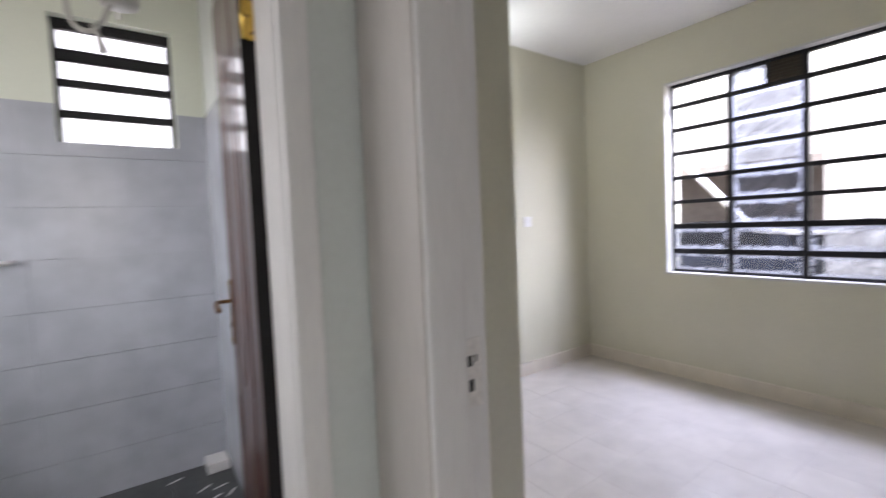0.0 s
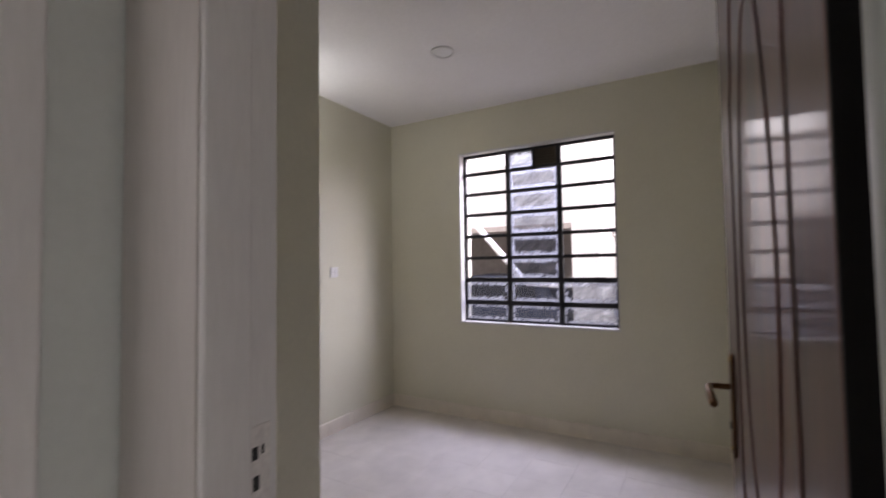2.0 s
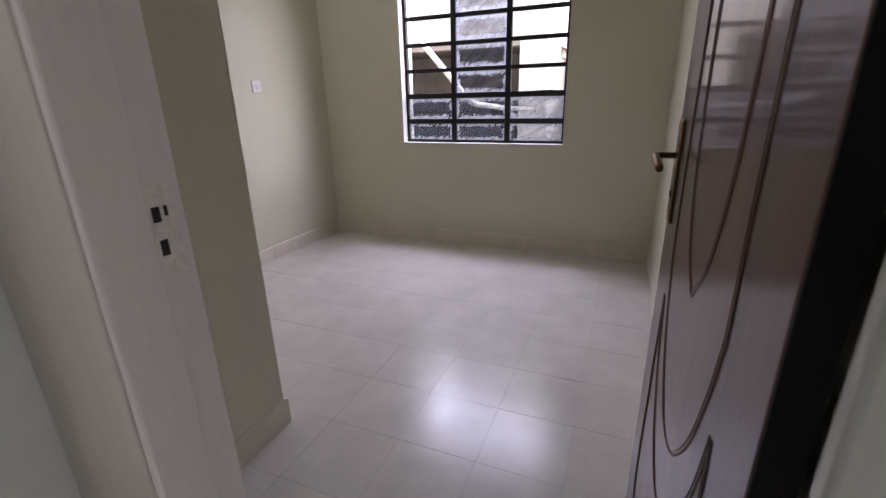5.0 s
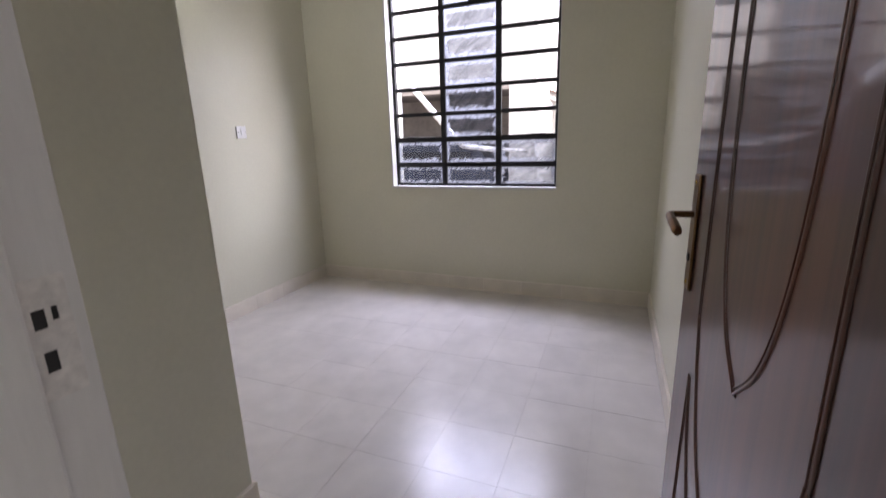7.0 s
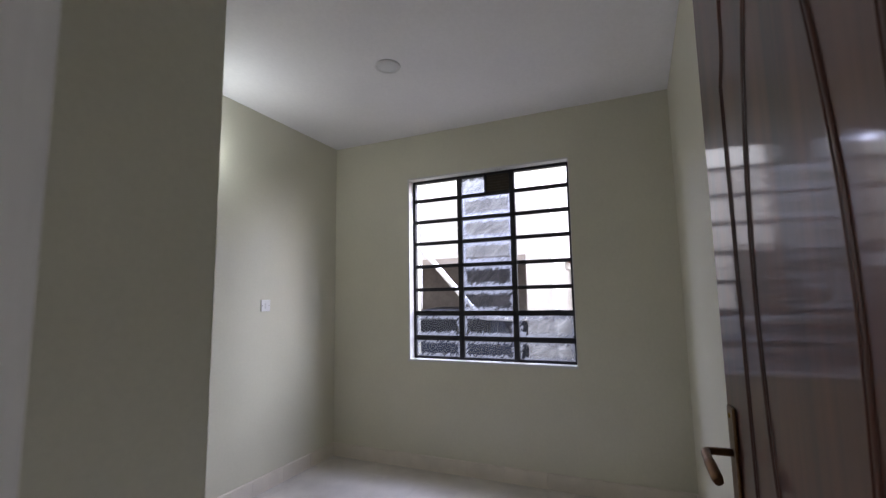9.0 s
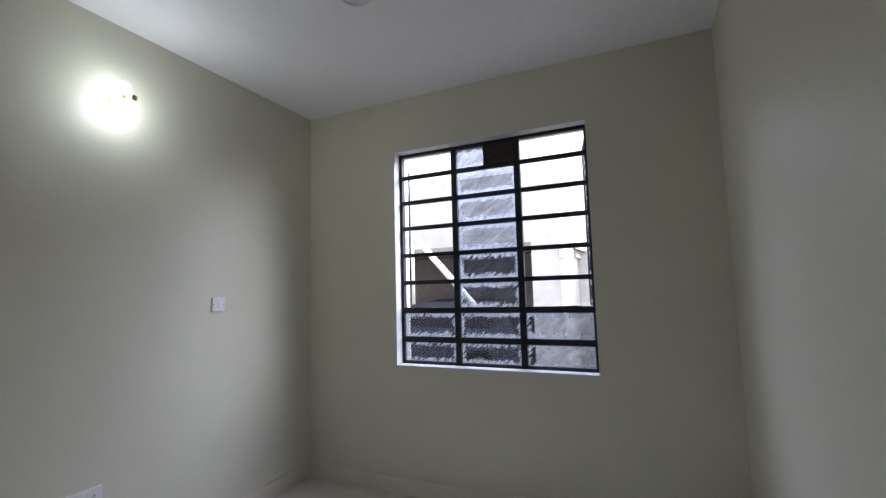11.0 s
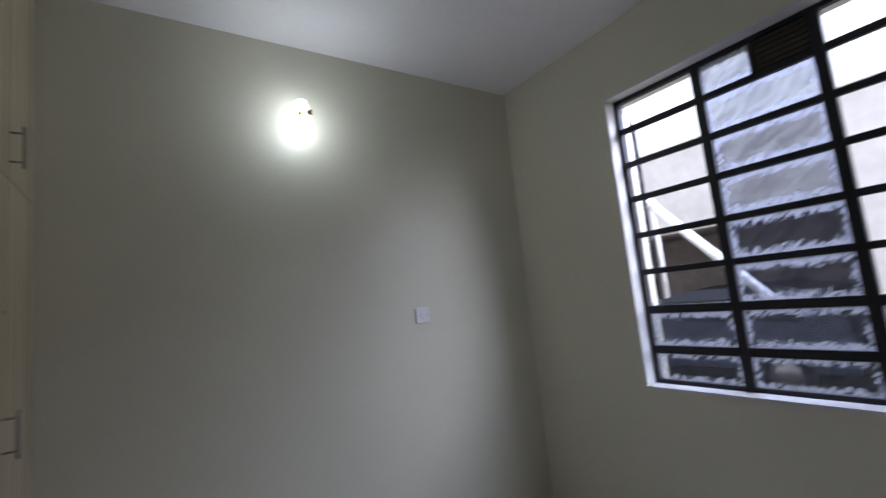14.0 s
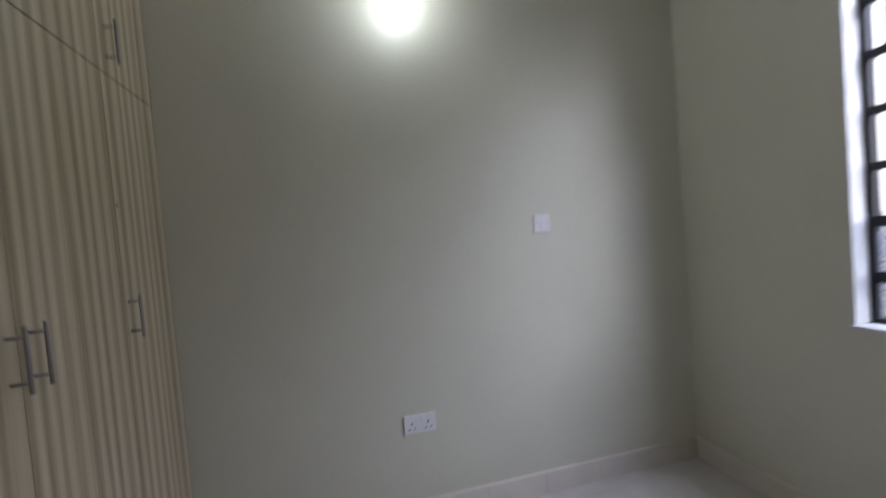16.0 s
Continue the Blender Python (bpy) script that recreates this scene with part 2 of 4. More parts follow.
def figured_glass():
    """Figured glass, clear towards the middle of a pane and smeared white round its edges, with ragged strokes."""
    m = bpy.data.materials.new("smeared_figured_glass")
    m.use_nodes = True
    n, l, p = nodes_of(m)
    out = n["Material Output"]
    co = n.new("ShaderNodeTexCoord")
    sep = n.new("ShaderNodeSeparateXYZ")
    l.new(co.outputs["Generated"], sep.inputs[0])

    def math_node(op, a, b):
        q = n.new("ShaderNodeMath")
        q.operation = op
        for i, v in enumerate((a, b)):
            if isinstance(v, (int, float)):
                q.inputs[i].default_value = v
            else:
                l.new(v, q.inputs[i])
        return q.outputs[0]

    def edge(v):
        return math_node("MULTIPLY", math_node("ABSOLUTE", math_node("SUBTRACT", v, 0.5), 0), 2)
    ey = math_node("POWER", edge(sep.outputs["Y"]), 5.0)
    ez = math_node("POWER", edge(sep.outputs["Z"]), 1.3)
    border = math_node("MAXIMUM", ey, ez)
    geo = n.new("ShaderNodeNewGeometry")

    def strokes(scale, turn, squash, warp, detail):
        mp = n.new("ShaderNodeMapping")
        mp.vector_type = "TEXTURE"
        mp.inputs["Rotation"].default_value = (turn, 0, 0)
        mp.inputs["Scale"].default_value = (1, 1, 1 / squash)
        l.new(geo.outputs["Position"], mp.inputs["Vector"])
        t = n.new("ShaderNodeTexNoise")
        t.inputs["Scale"].default_value, t.inputs["Detail"].default_value, t.inputs["Distortion"].default_value = scale, detail, warp
        l.new(mp.outputs["Vector"], t.inputs["Vector"])
        return t.outputs["Fac"]
    ragged = strokes(78, 0.75, 0.26, 0.8, 3)
    fine = strokes(120, 0.35, 0.2, 0.5, 2)
    s = math_node("MULTIPLY", border, math_node("ADD", math_node("MULTIPLY", ragged, 3.2), -0.75))
    s = math_node("ADD", s, math_node("MULTIPLY", math_node("SUBTRACT", fine, 0.5), 0.08))
    ramp = n.new("ShaderNodeValToRGB")
    ramp.color_ramp.elements[0].position, ramp.color_ramp.elements[1].position = 0.42, 0.56
    ramp.color_ramp.elements[0].color, ramp.color_ramp.elements[1].color = (0.03, 0.03, 0.03, 1), (0.74, 0.74, 0.74, 1)
    l.new(s, ramp.inputs["Fac"])
    clear = n.new("ShaderNodeBsdfTransparent")
    relief = n.new("ShaderNodeValToRGB")
    relief.color_ramp.elements[0].position, relief.color_ramp.elements[1].position = 0.35, 0.65
    relief.color_ramp.elements[0].color, relief.color_ramp.elements[1].color = (0.52, 0.54, 0.575, 1), (0.66, 0.68, 0.72, 1)
    l.new(strokes(22, 0.9, 0.4, 0.8, 2), relief.inputs["Fac"])
    l.new(relief.outputs["Color"], clear.inputs["Color"])
    gloss = n.new("ShaderNodeBsdfGlossy")
    gloss.inputs["Roughness"].default_value = 0.15
    pane = n.new("ShaderNodeMixShader")
    pane.inputs["Fac"].default_value = 0.03
    l.new(clear.outputs[0], pane.inputs[1])
    l.new(gloss.outputs[0], pane.inputs[2])
    milk = n.new("ShaderNodeBsdfTranslucent")
    milk.inputs["Color"].default_value = (0.21, 0.215, 0.225, 1)
    mix = n.new("ShaderNodeMixShader")
    l.new(ramp.outputs["Color"], mix.inputs["Fac"])
    l.new(pane.outputs[0], mix.inputs[1])
    l.new(milk.outputs[0], mix.inputs[2])
    l.new(mix.outputs[0], out.inputs["Surface"])
    return m


FIGURED = figured_glass()


def frosted_glass():
    """White-frosted bathroom glass that scatters the daylight behind it."""
    m = bpy.data.materials.new("white_frosted_glass")
    m.use_nodes = True
    n, l, _ = nodes_of(m)
    noise_tex = n.new("ShaderNodeTexNoise")
    noise_tex.inputs["Scale"].default_value = 14
    fade = n.new("ShaderNodeMapRange")
    fade.inputs["To Min"].default_value, fade.inputs["To Max"].default_value = 0.3, 0.7
    l.new(noise_tex.outputs["Fac"], fade.inputs["Value"])
    milk, clear, mix = n.new("ShaderNodeBsdfTranslucent"), n.new("ShaderNodeBsdfTransparent"), n.new("ShaderNodeMixShader")
    milk.inputs["Color"].default_value, clear.inputs["Color"].default_value = (0.92, 0.93, 0.95, 1), (0.95, 0.95, 0.97, 1)
    l.new(fade.outputs["Result"], mix.inputs["Fac"])
    l.new(clear.outputs[0], mix.inputs[1])
    l.new(milk.outputs[0], mix.inputs[2])
    l.new(mix.outputs[0], n["Material Output"].inputs["Surface"])
    return m


FROSTED = frosted_glass()


def emitter(name, color, strength):
    m = bpy.data.materials.new(name)
    m.use_nodes = True
    _, _, p = nodes_of(m)
    p.inputs["Base Color"].default_value = (0.9, 0.9, 0.9, 1)
    p.inputs["Emission Color"].default_value = (*color, 1)
    p.inputs["Emission Strength"].default_value = strength
    return m


OPAL_LIT = emitter("lit_opal_glass", (0.88, 0.95, 1.0), 4.5)
OPAL_OFF = material("opal_acrylic_unlit", (0.80, 0.80, 0.80), 0.35, grain=20, vary=0.01, stain=0.01, bump=0.0)


# ---- mesh helpers ----
def add_box(bm, x0, x1, y0, y1, z0, z1, bevel=0.0):
    m = Matrix.LocRotScale(((x0 + x1) / 2, (y0 + y1) / 2, (z0 + z1) / 2), None, (x1 - x0, y1 - y0, z1 - z0))
    vs = bmesh.ops.create_cube(bm, size=1, matrix=m)["verts"]
    if bevel:
        edges = list({e for v in vs for e in v.link_edges})
        bmesh.ops.bevel(bm, geom=edges, offset=bevel, segments=2, affect="EDGES", profile=0.5)


def boxes(*rows, bevel=0.0):
    bm = bmesh.new()
    for r in rows:
        add_box(bm, *r, bevel=bevel)
    return bm


def add_tube(bm, pts, r, sides=10, caps=True):
    """A round tube along a polyline."""
    rings, pts = [], [Vector(p) for p in pts]
    up = None
    for i, p in enumerate(pts):
        d = (pts[min(i + 1, len(pts) - 1)] - pts[max(i - 1, 0)]).normalized()
        if up is None:
            up = d.orthogonal().normalized()
        up = (up - d * up.dot(d)).normalized()
        side = d.cross(up)
        rad = r[i] if isinstance(r, (list, tuple)) else r
        rings.append([bm.verts.new(p + rad * (math.cos(a) * up + math.sin(a) * side)) for a in [2 * math.pi * k / sides for k in range(sides)]])
    for a, b in zip(rings, rings[1:]):
        for k in range(sides):
            f = bm.faces.new((a[k], a[(k + 1) % sides], b[(k + 1) % sides], b[k]))
            f.smooth = True
    if caps:
        bm.faces.new(rings[0][::-1])
        bm.faces.new(rings[-1])


def tube(pts, r, sides=10):
    bm = bmesh.new()
    add_tube(bm, pts, r, sides)
    return bm


def lathe(profile, centre, axis="z", sides=32):
    """Turn a profile of (radius, height) about an axis through centre."""
    bm = bmesh.new()
    rings = []
    for r, h in profile:
        ring = []
        for k in range(sides):
            a = 2 * math.pi * k / sides
            u, v = r * math.cos(a), r * math.sin(a)
            ring.append(bm.verts.new(Vector(centre) + Vector({"z": (u, v, h), "y": (u, h, v), "x": (h, u, v)}[axis])))
        rings.append(ring)
    for a, b in zip(rings, rings[1:]):
        for k in range(sides):
            f = bm.faces.new((a[k], a[(k + 1) % sides], b[(k + 1) % sides], b[k]))
            f.smooth = True
    bm.faces.new(rings[0])
    bm.faces.new(rings[-1])
    bmesh.ops.recalc_face_normals(bm, faces=bm.faces)
    return bm


def mesh_of(name, bm, mat):
    bmesh.ops.recalc_face_normals(bm, faces=bm.faces)
    me = bpy.data.meshes.new(name)
    bm.to_mesh(me)
    bm.free()
    me.materials.append(mat)
    return me


def part(name, bm, mat, parent, label=""):
    ob = new(name, mesh_of(name, bm, mat))
    ob.parent = parent
    if parent is not None:
        ob.matrix_parent_inverse = parent.matrix_basis.inverted()
    return tagged(ob, label)


def structure(name, bm, mat, label="", category=""):
    return tagged(new(name, mesh_of(name, bm, mat)), label, category, kind="structure")


def thing(name, label, category, at=(0, 0, 0), group="", kind=""):
    ob = new(name)
    ob.matrix_basis = Matrix.Translation(at)
    ob.empty_display_size = 0.05
    return tagged(ob, label, category, group, kind)


# ---- plan ----
H = 2.653
XW, XWO = 3.345, 3.545          # window wall, inner and outer face
YL, YR = 2.700, 0.012            # bedroom side walls
XD0, XD1 = 0.290, 0.420           # wall that holds the bedroom door
WY0, WY1, WZ0, WZ1 = 0.672, 1.963, 0.818, 2.280   # bedroom window opening
DY0, DY1, DZ = 0.025, 0.850, 2.07                  # bedroom door opening
BY0, BY1 = 1.008, 1.158           # wall that holds the bathroom door
BX0, BX1 = -0.63, 0.186          # bathroom door opening
BATH_Z = -0.045                 # the bathroom floor lies a little lower
YB = 3.0                        # bathroom window wall
VX0, VX1, VZ0, VZ1 = -0.353, 0.147, 1.744, 2.362    # bathroom window opening

structure("wall_window", boxes((XW, XWO, -0.13, WY0, 0, H), (XW, XWO, WY1, YL + 0.15, 0, H), (XW, XWO, WY0, WY1, 0, WZ0), (XW, XWO, WY0, WY1, WZ1, H)), WALL, "cream painted wall round the bedroom window", "wall")
structure("wall_lamp_side", boxes((XD1, XW, YL, YL + 0.15, 0, H)), WALL, "cream painted bedroom wall with lamp and switch", "wall")
structure("wall_door_side", boxes((XD1, XW, YR - 0.15, YR, 0, H)), WALL, "cream painted bedroom wall behind the door", "wall")
structure("wall_entrance", boxes((XD0, XD1, -2.0, DY0, 0, H), (XD0, XD1, DY1, YB, 0, H), (XD0, XD1, DY0, DY1, DZ, H)), HALL, "pale painted wall with the bedroom doorway", "wall")
structure("wall_niche", boxes((XD1, 1.04, 1.325, 1.405, 0, H), bevel=0.003), WALL, "cream painted stub wall beside the wardrobe", "wall")
structure("wall_bathroom", boxes((-1.3, BX0, BY0, BY1, 0, H), (BX1, XD0, BY0, BY1, 0, H), (BX0, BX1, BY0, BY1, DZ, H)), HALL, "pale painted hall wall with the bathroom doorway", "wall")
structure("wall_bathroom_window", boxes((-1.3, VX0, YB, YB + 0.15, 0, H), (VX1, XD1, YB, YB + 0.15, 0, H), (VX0, VX1, YB, YB + 0.15, 0, VZ0), (VX0, VX1, YB, YB + 0.15, VZ1, H)), BATH_PAINT, "pale green wall above the bathroom tiles", "wall")
# unseen side wall; its opening is added to let daylight into the bathroom
structure("wall_bathroom_far", boxes((-1.45, -1.3, BY0, 1.25, 0, H), (-1.45, -1.3, 2.9, YB + 0.15, 0, H), (-1.45, -1.3, 1.25, 2.9, 0, 1.0), (-1.45, -1.3, 1.25, 2.9, 2.45, H)), BATH_PAINT, "plain unseen bathroom side wall with an opening added for daylight", "wall")
structure("wall_hall_far", boxes((-1.45, -1.3, -2.0, BY0, 0, H)), HALL, "plain hall wall", "wall")
# unseen end wall; the hole in it is added to brighten the hall
structure("wall_hall_end", boxes((-1.45, -1.10, -2.15, -2.0, 0, H), (-0.20, XD1, -2.15, -2.0, 0, H), (-1.10, -0.20, -2.15, -2.0, 2.30, H), (-1.10, -0.20, -2.15, -2.0, 0, 0.72)), HALL, "plain unseen hall wall with an opening added for daylight", "wall")
structure("ceiling", boxes((-1.45, XWO, -2.15, YB + 0.15, H, H + 0.12)), CEIL, "white painted flat ceiling", "ceiling")
floor_base = structure("floor", boxes((XD0, XWO, -0.13, YL + 0.15, -0.15, -0.002)), GROUT, "beige tiled bedroom floor", "floor")
hall_base = structure("floor_hall", boxes((-1.45, XD0, -2.15, BY0 + 0.07, -0.15, -0.002)), GROUT, "beige tiled hall floor", "floor")
bath_base = structure("floor_bathroom", boxes((-1.45, XD0, BY0 + 0.07, YB, -0.15, BATH_Z - 0.004)), BATH_GROUT, "dark grey tiled bathroom floor", "floor")
# window reveals, a few millimetres proud of the masonry
rv = 0.004
structure("trim_reveal", boxes((XW - 0.003, XW + 0.075, WY0 - 0.001, WY0 + rv, WZ0, WZ1), (XW - 0.003, XW + 0.075, WY1 - rv, WY1 + 0.009, WZ0, WZ1 + 0.009), (XW - 0.003, XW + 0.075, WY0 + rv, WY1 - rv, WZ1 - rv, WZ1 + 0.009), (XW - 0.012, XW + 0.075, WY0 - 0.004, WY1 + 0.009, WZ0 - 0.012, WZ0 + rv)), REVEAL, "white painted window reveal and sill", "window reveal")


# ---- door frames ----
def door_frame(name, label):
    """Bedroom frame: stop towards the hall, rebate towards the room."""
    f = thing(name, label, "door frame", (0.35, 0.46, 0), kind="structure")
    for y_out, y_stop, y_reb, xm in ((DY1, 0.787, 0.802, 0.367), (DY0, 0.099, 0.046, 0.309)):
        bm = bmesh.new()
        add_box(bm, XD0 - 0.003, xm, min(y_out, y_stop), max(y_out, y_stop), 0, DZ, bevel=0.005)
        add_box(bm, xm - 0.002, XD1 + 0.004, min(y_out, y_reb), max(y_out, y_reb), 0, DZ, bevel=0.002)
        # the hinge-side jamb is darker and greener than the white one opposite
        part("jamb", bm, WHITE_GLOSS if y_out == DY1 else JAMB_GREY, f, "" if y_out == DY1 else "grey-green jamb, darker than the opposite one")
    bm = bmesh.new()
    add_box(bm, XD0 - 0.0025, 0.367, 0.099, 0.787, 2.02, DZ - 0.001, bevel=0.004)
    add_box(bm, 0.365, XD1 + 0.0035, 0.046, 0.802, 2.035, DZ - 0.001, bevel=0.002)
    part("head", bm, WHITE_GLOSS, f)
    # thin sheet added to recolour frame and wall face up to the corner
    part("wall_face_sheet", boxes((XD0 - 0.007, XD0 - 0.0005, 0.796, BY0 - 0.010, 0, DZ + 0.06), bevel=0.002), WARM_GREY, f, "thin warm grey sheet added over the frame and wall face")
    plate = part("strike_plate", boxes((0.370, 0.410, 0.8006, 0.8025, 0.925, 1.055)), material("painted_over_strike", (0.70, 0.67, 0.64), 0.4, grain=90, vary=0.05, stain=0.12, stain_scale=70, bump=0.7), f, "paint-smeared lock strike")
    for x0, x1, z0, z1 in ((0.376, 0.387, 1.003, 1.023), (0.393, 0.398, 1.009, 1.023), (0.378, 0.389, 0.956, 0.978)):
        part("latch_hole", boxes((x0, x1, 0.7998, 0.8012, z0, z1)), SOCKET_HOLE, plate, "dark latch hole")
    return f


door_frame("door_frame", "white glossy painted timber frame of the bedroom doorway")
bf = thing("door_frame", "white glossy painted timber frame of the bathroom doorway", "door frame", (-0.2, 1.04, 0), kind="structure")
for x_out, x_in in ((BX1, 0.131), (BX0, -0.580)):
    part("jamb", boxes((min(x_out, x_in), max(x_out, x_in), BY0 - 0.008, BY1 + 0.012, 0, DZ), bevel=0.005), WHITE_GLOSS, bf)
for y in (1.023, 1.043, 1.083, 1.128):
    part("bead", tube([(0.1315, y, 0.0), (0.1315, y, 2.04)], 0.003, 8), WHITE_GLOSS, bf)
part("head", boxes((-0.580, 0.131, BY0 - 0.007, BY1 + 0.011, 2.04, DZ - 0.001), bevel=0.004), WHITE_GLOSS, bf)


# ---- panelled door leaves ----
def smooth_line(pts, steps=8):
    """Catmull-Rom through a few points."""
    p = [Vector(q) for q in pts]
    p = [2 * p[0] - p[1]] + p + [2 * p[-1] - p[-2]]
    out = []
    for i in range(1, len(p) - 2):
        for k in range(steps):
            t = k / steps
            a, b, c, d = p[i - 1:i + 3]
            out.append(0.5 * (2 * b + (c - a) * t + (2 * a - 5 * b + 4 * c - d) * t * t + (3 * b - a - 3 * c + d) * t ** 3))
    return out + [p[-2]]


def door_leaf(name, label, width, height, m, pin=0.002, handle_z=0.98):
    """A leaf in its own axes: hinge at x = 0, free edge at x = width, faces at y = 0 (back) and y = 0.04 (front)."""
    d = thing(name, label, "door", kind="structure")
    thick = 0.040
    body = part("leaf", boxes((0.003, width, 0.0, thick, 0.008, height), bevel=0.003), DOOR_WOOD, d)
    # hinge edge set close to black, against the brown of the leaf
    part("hinge_edge", boxes((0.0, 0.0034, 0.001, thick - 0.001, 0.009, height - 0.001)), EDGE_DARK, d, "near-black hinge edge")
    c, w = width / 2, width / 0.72
    for s in (-1, 1):
        def line(pts, r=0.0028):
            for y in (thick, 0.0):
                pp = smooth_line([(c + s * w * u, y, z) for u, z in pts])
                part("moulding", tube(pp, r, 8), DOOR_WOOD, body)
                # the fillet that runs beside the bead
                pp = smooth_line([(c + s * w * (u - 0.010), y, z) for u, z in pts])
                part("moulding", tube(pp, r * 0.6, 6), DOOR_WOOD, body)
        line([(0.215, 0.86), (0.215, 1.2), (0.215, 1.62)])
        line([(0.215, 1.62), (0.19, 1.68), (0.175, 1.78), (0.12, 1.90), (0.0, 1.95)])
        line([(0.215, 0.86), (0.19, 0.76), (0.14, 0.64), (0.06, 0.55), (0.0, 0.53)])
        line([(0.0, 1.74), (0.05, 1.72), (0.10, 1.58), (0.132, 1.38), (0.135, 1.2), (0.115, 1.02), (0.07, 0.90), (0.0, 0.83)])
        line([(0.235, 0.73), (0.245, 0.5), (0.245, 0.16), (0.12, 0.13), (0.0, 0.13)])
        line([(0.235, 0.73), (0.20, 0.60), (0.13, 0.47), (0.05, 0.40), (0.0, 0.39)])
    for y, s in ((thick, 1), (0.0, -1)):
        hx = width - 0.042
        plate = part("handle_plate", boxes((hx - 0.02, hx + 0.02, min(y, y + s * 0.006), max(y, y + s * 0.006), handle_z - 0.115, handle_z + 0.11), bevel=0.003), BRASS, d, "antique brass lock plate")
        part("lever", tube(smooth_line([(hx, y, handle_z + 0.034), (hx, y + s * 0.035, handle_z + 0.034), (hx - 0.008, y + s * 0.047, handle_z + 0.034), (hx - 0.045, y + s * 0.049, handle_z + 0.029), (hx - 0.090, y + s * 0.046, handle_z + 0.016)], 6), [0.0065] * 12 + [0.0075] * 6 + [0.0085] * 6 + [0.007], 10), BRASS, plate, "curved antique brass lever")
        part("keyhole", tube([(hx, y + s * 0.003, handle_z - 0.05), (hx, y + s * 0.0085, handle_z - 0.05)], 0.008, 12), SOCKET_HOLE, plate)
        part("screw", tube([(hx, y, handle_z + 0.095), (hx, y + s * 0.008, handle_z + 0.095)], 0.004, 8), BRIGHT_BRASS, plate)
        part("screw", tube([(hx, y, handle_z - 0.1), (hx, y + s * 0.008, handle_z - 0.1)], 0.004, 8), BRIGHT_BRASS, plate)
    for z in (0.25, 1.716):
        part("hinge", tube([(-0.004, pin, z - 0.05), (-0.004, pin, z + 0.05)], 0.006, 10), BRIGHT_BRASS, d, "brass butt hinge")
        flap = part("hinge_flap", boxes((-0.0022, 0.0002, 0.004, 0.034, z - 0.05, z + 0.05)), BRIGHT_BRASS, d, "brass hinge flap let into the edge")
        for dz in (-0.034, 0.0, 0.034):
            part("screw", tube([(-0.0020, 0.022 - abs(dz) * 0.2, z + dz), (-0.0032, 0.022 - abs(dz) * 0.2, z + dz)], 0.0035, 8), BRASS, flap)
    d.matrix_basis = m
    return d


door_leaf("door_bedroom", "dark brown varnished carved wooden door standing open against the wall", 0.715, 2.02, pose(0.428, 0.050, 0, 0, 0, 3.4), handle_z=0.989)
door_leaf("door_bathroom", "dark brown varnished carved wooden bathroom door standing open", 0.70, 2.02, pose(0.143, 1.172, 0, 0, 0, 84.5), pin=0.03, handle_z=1.0)


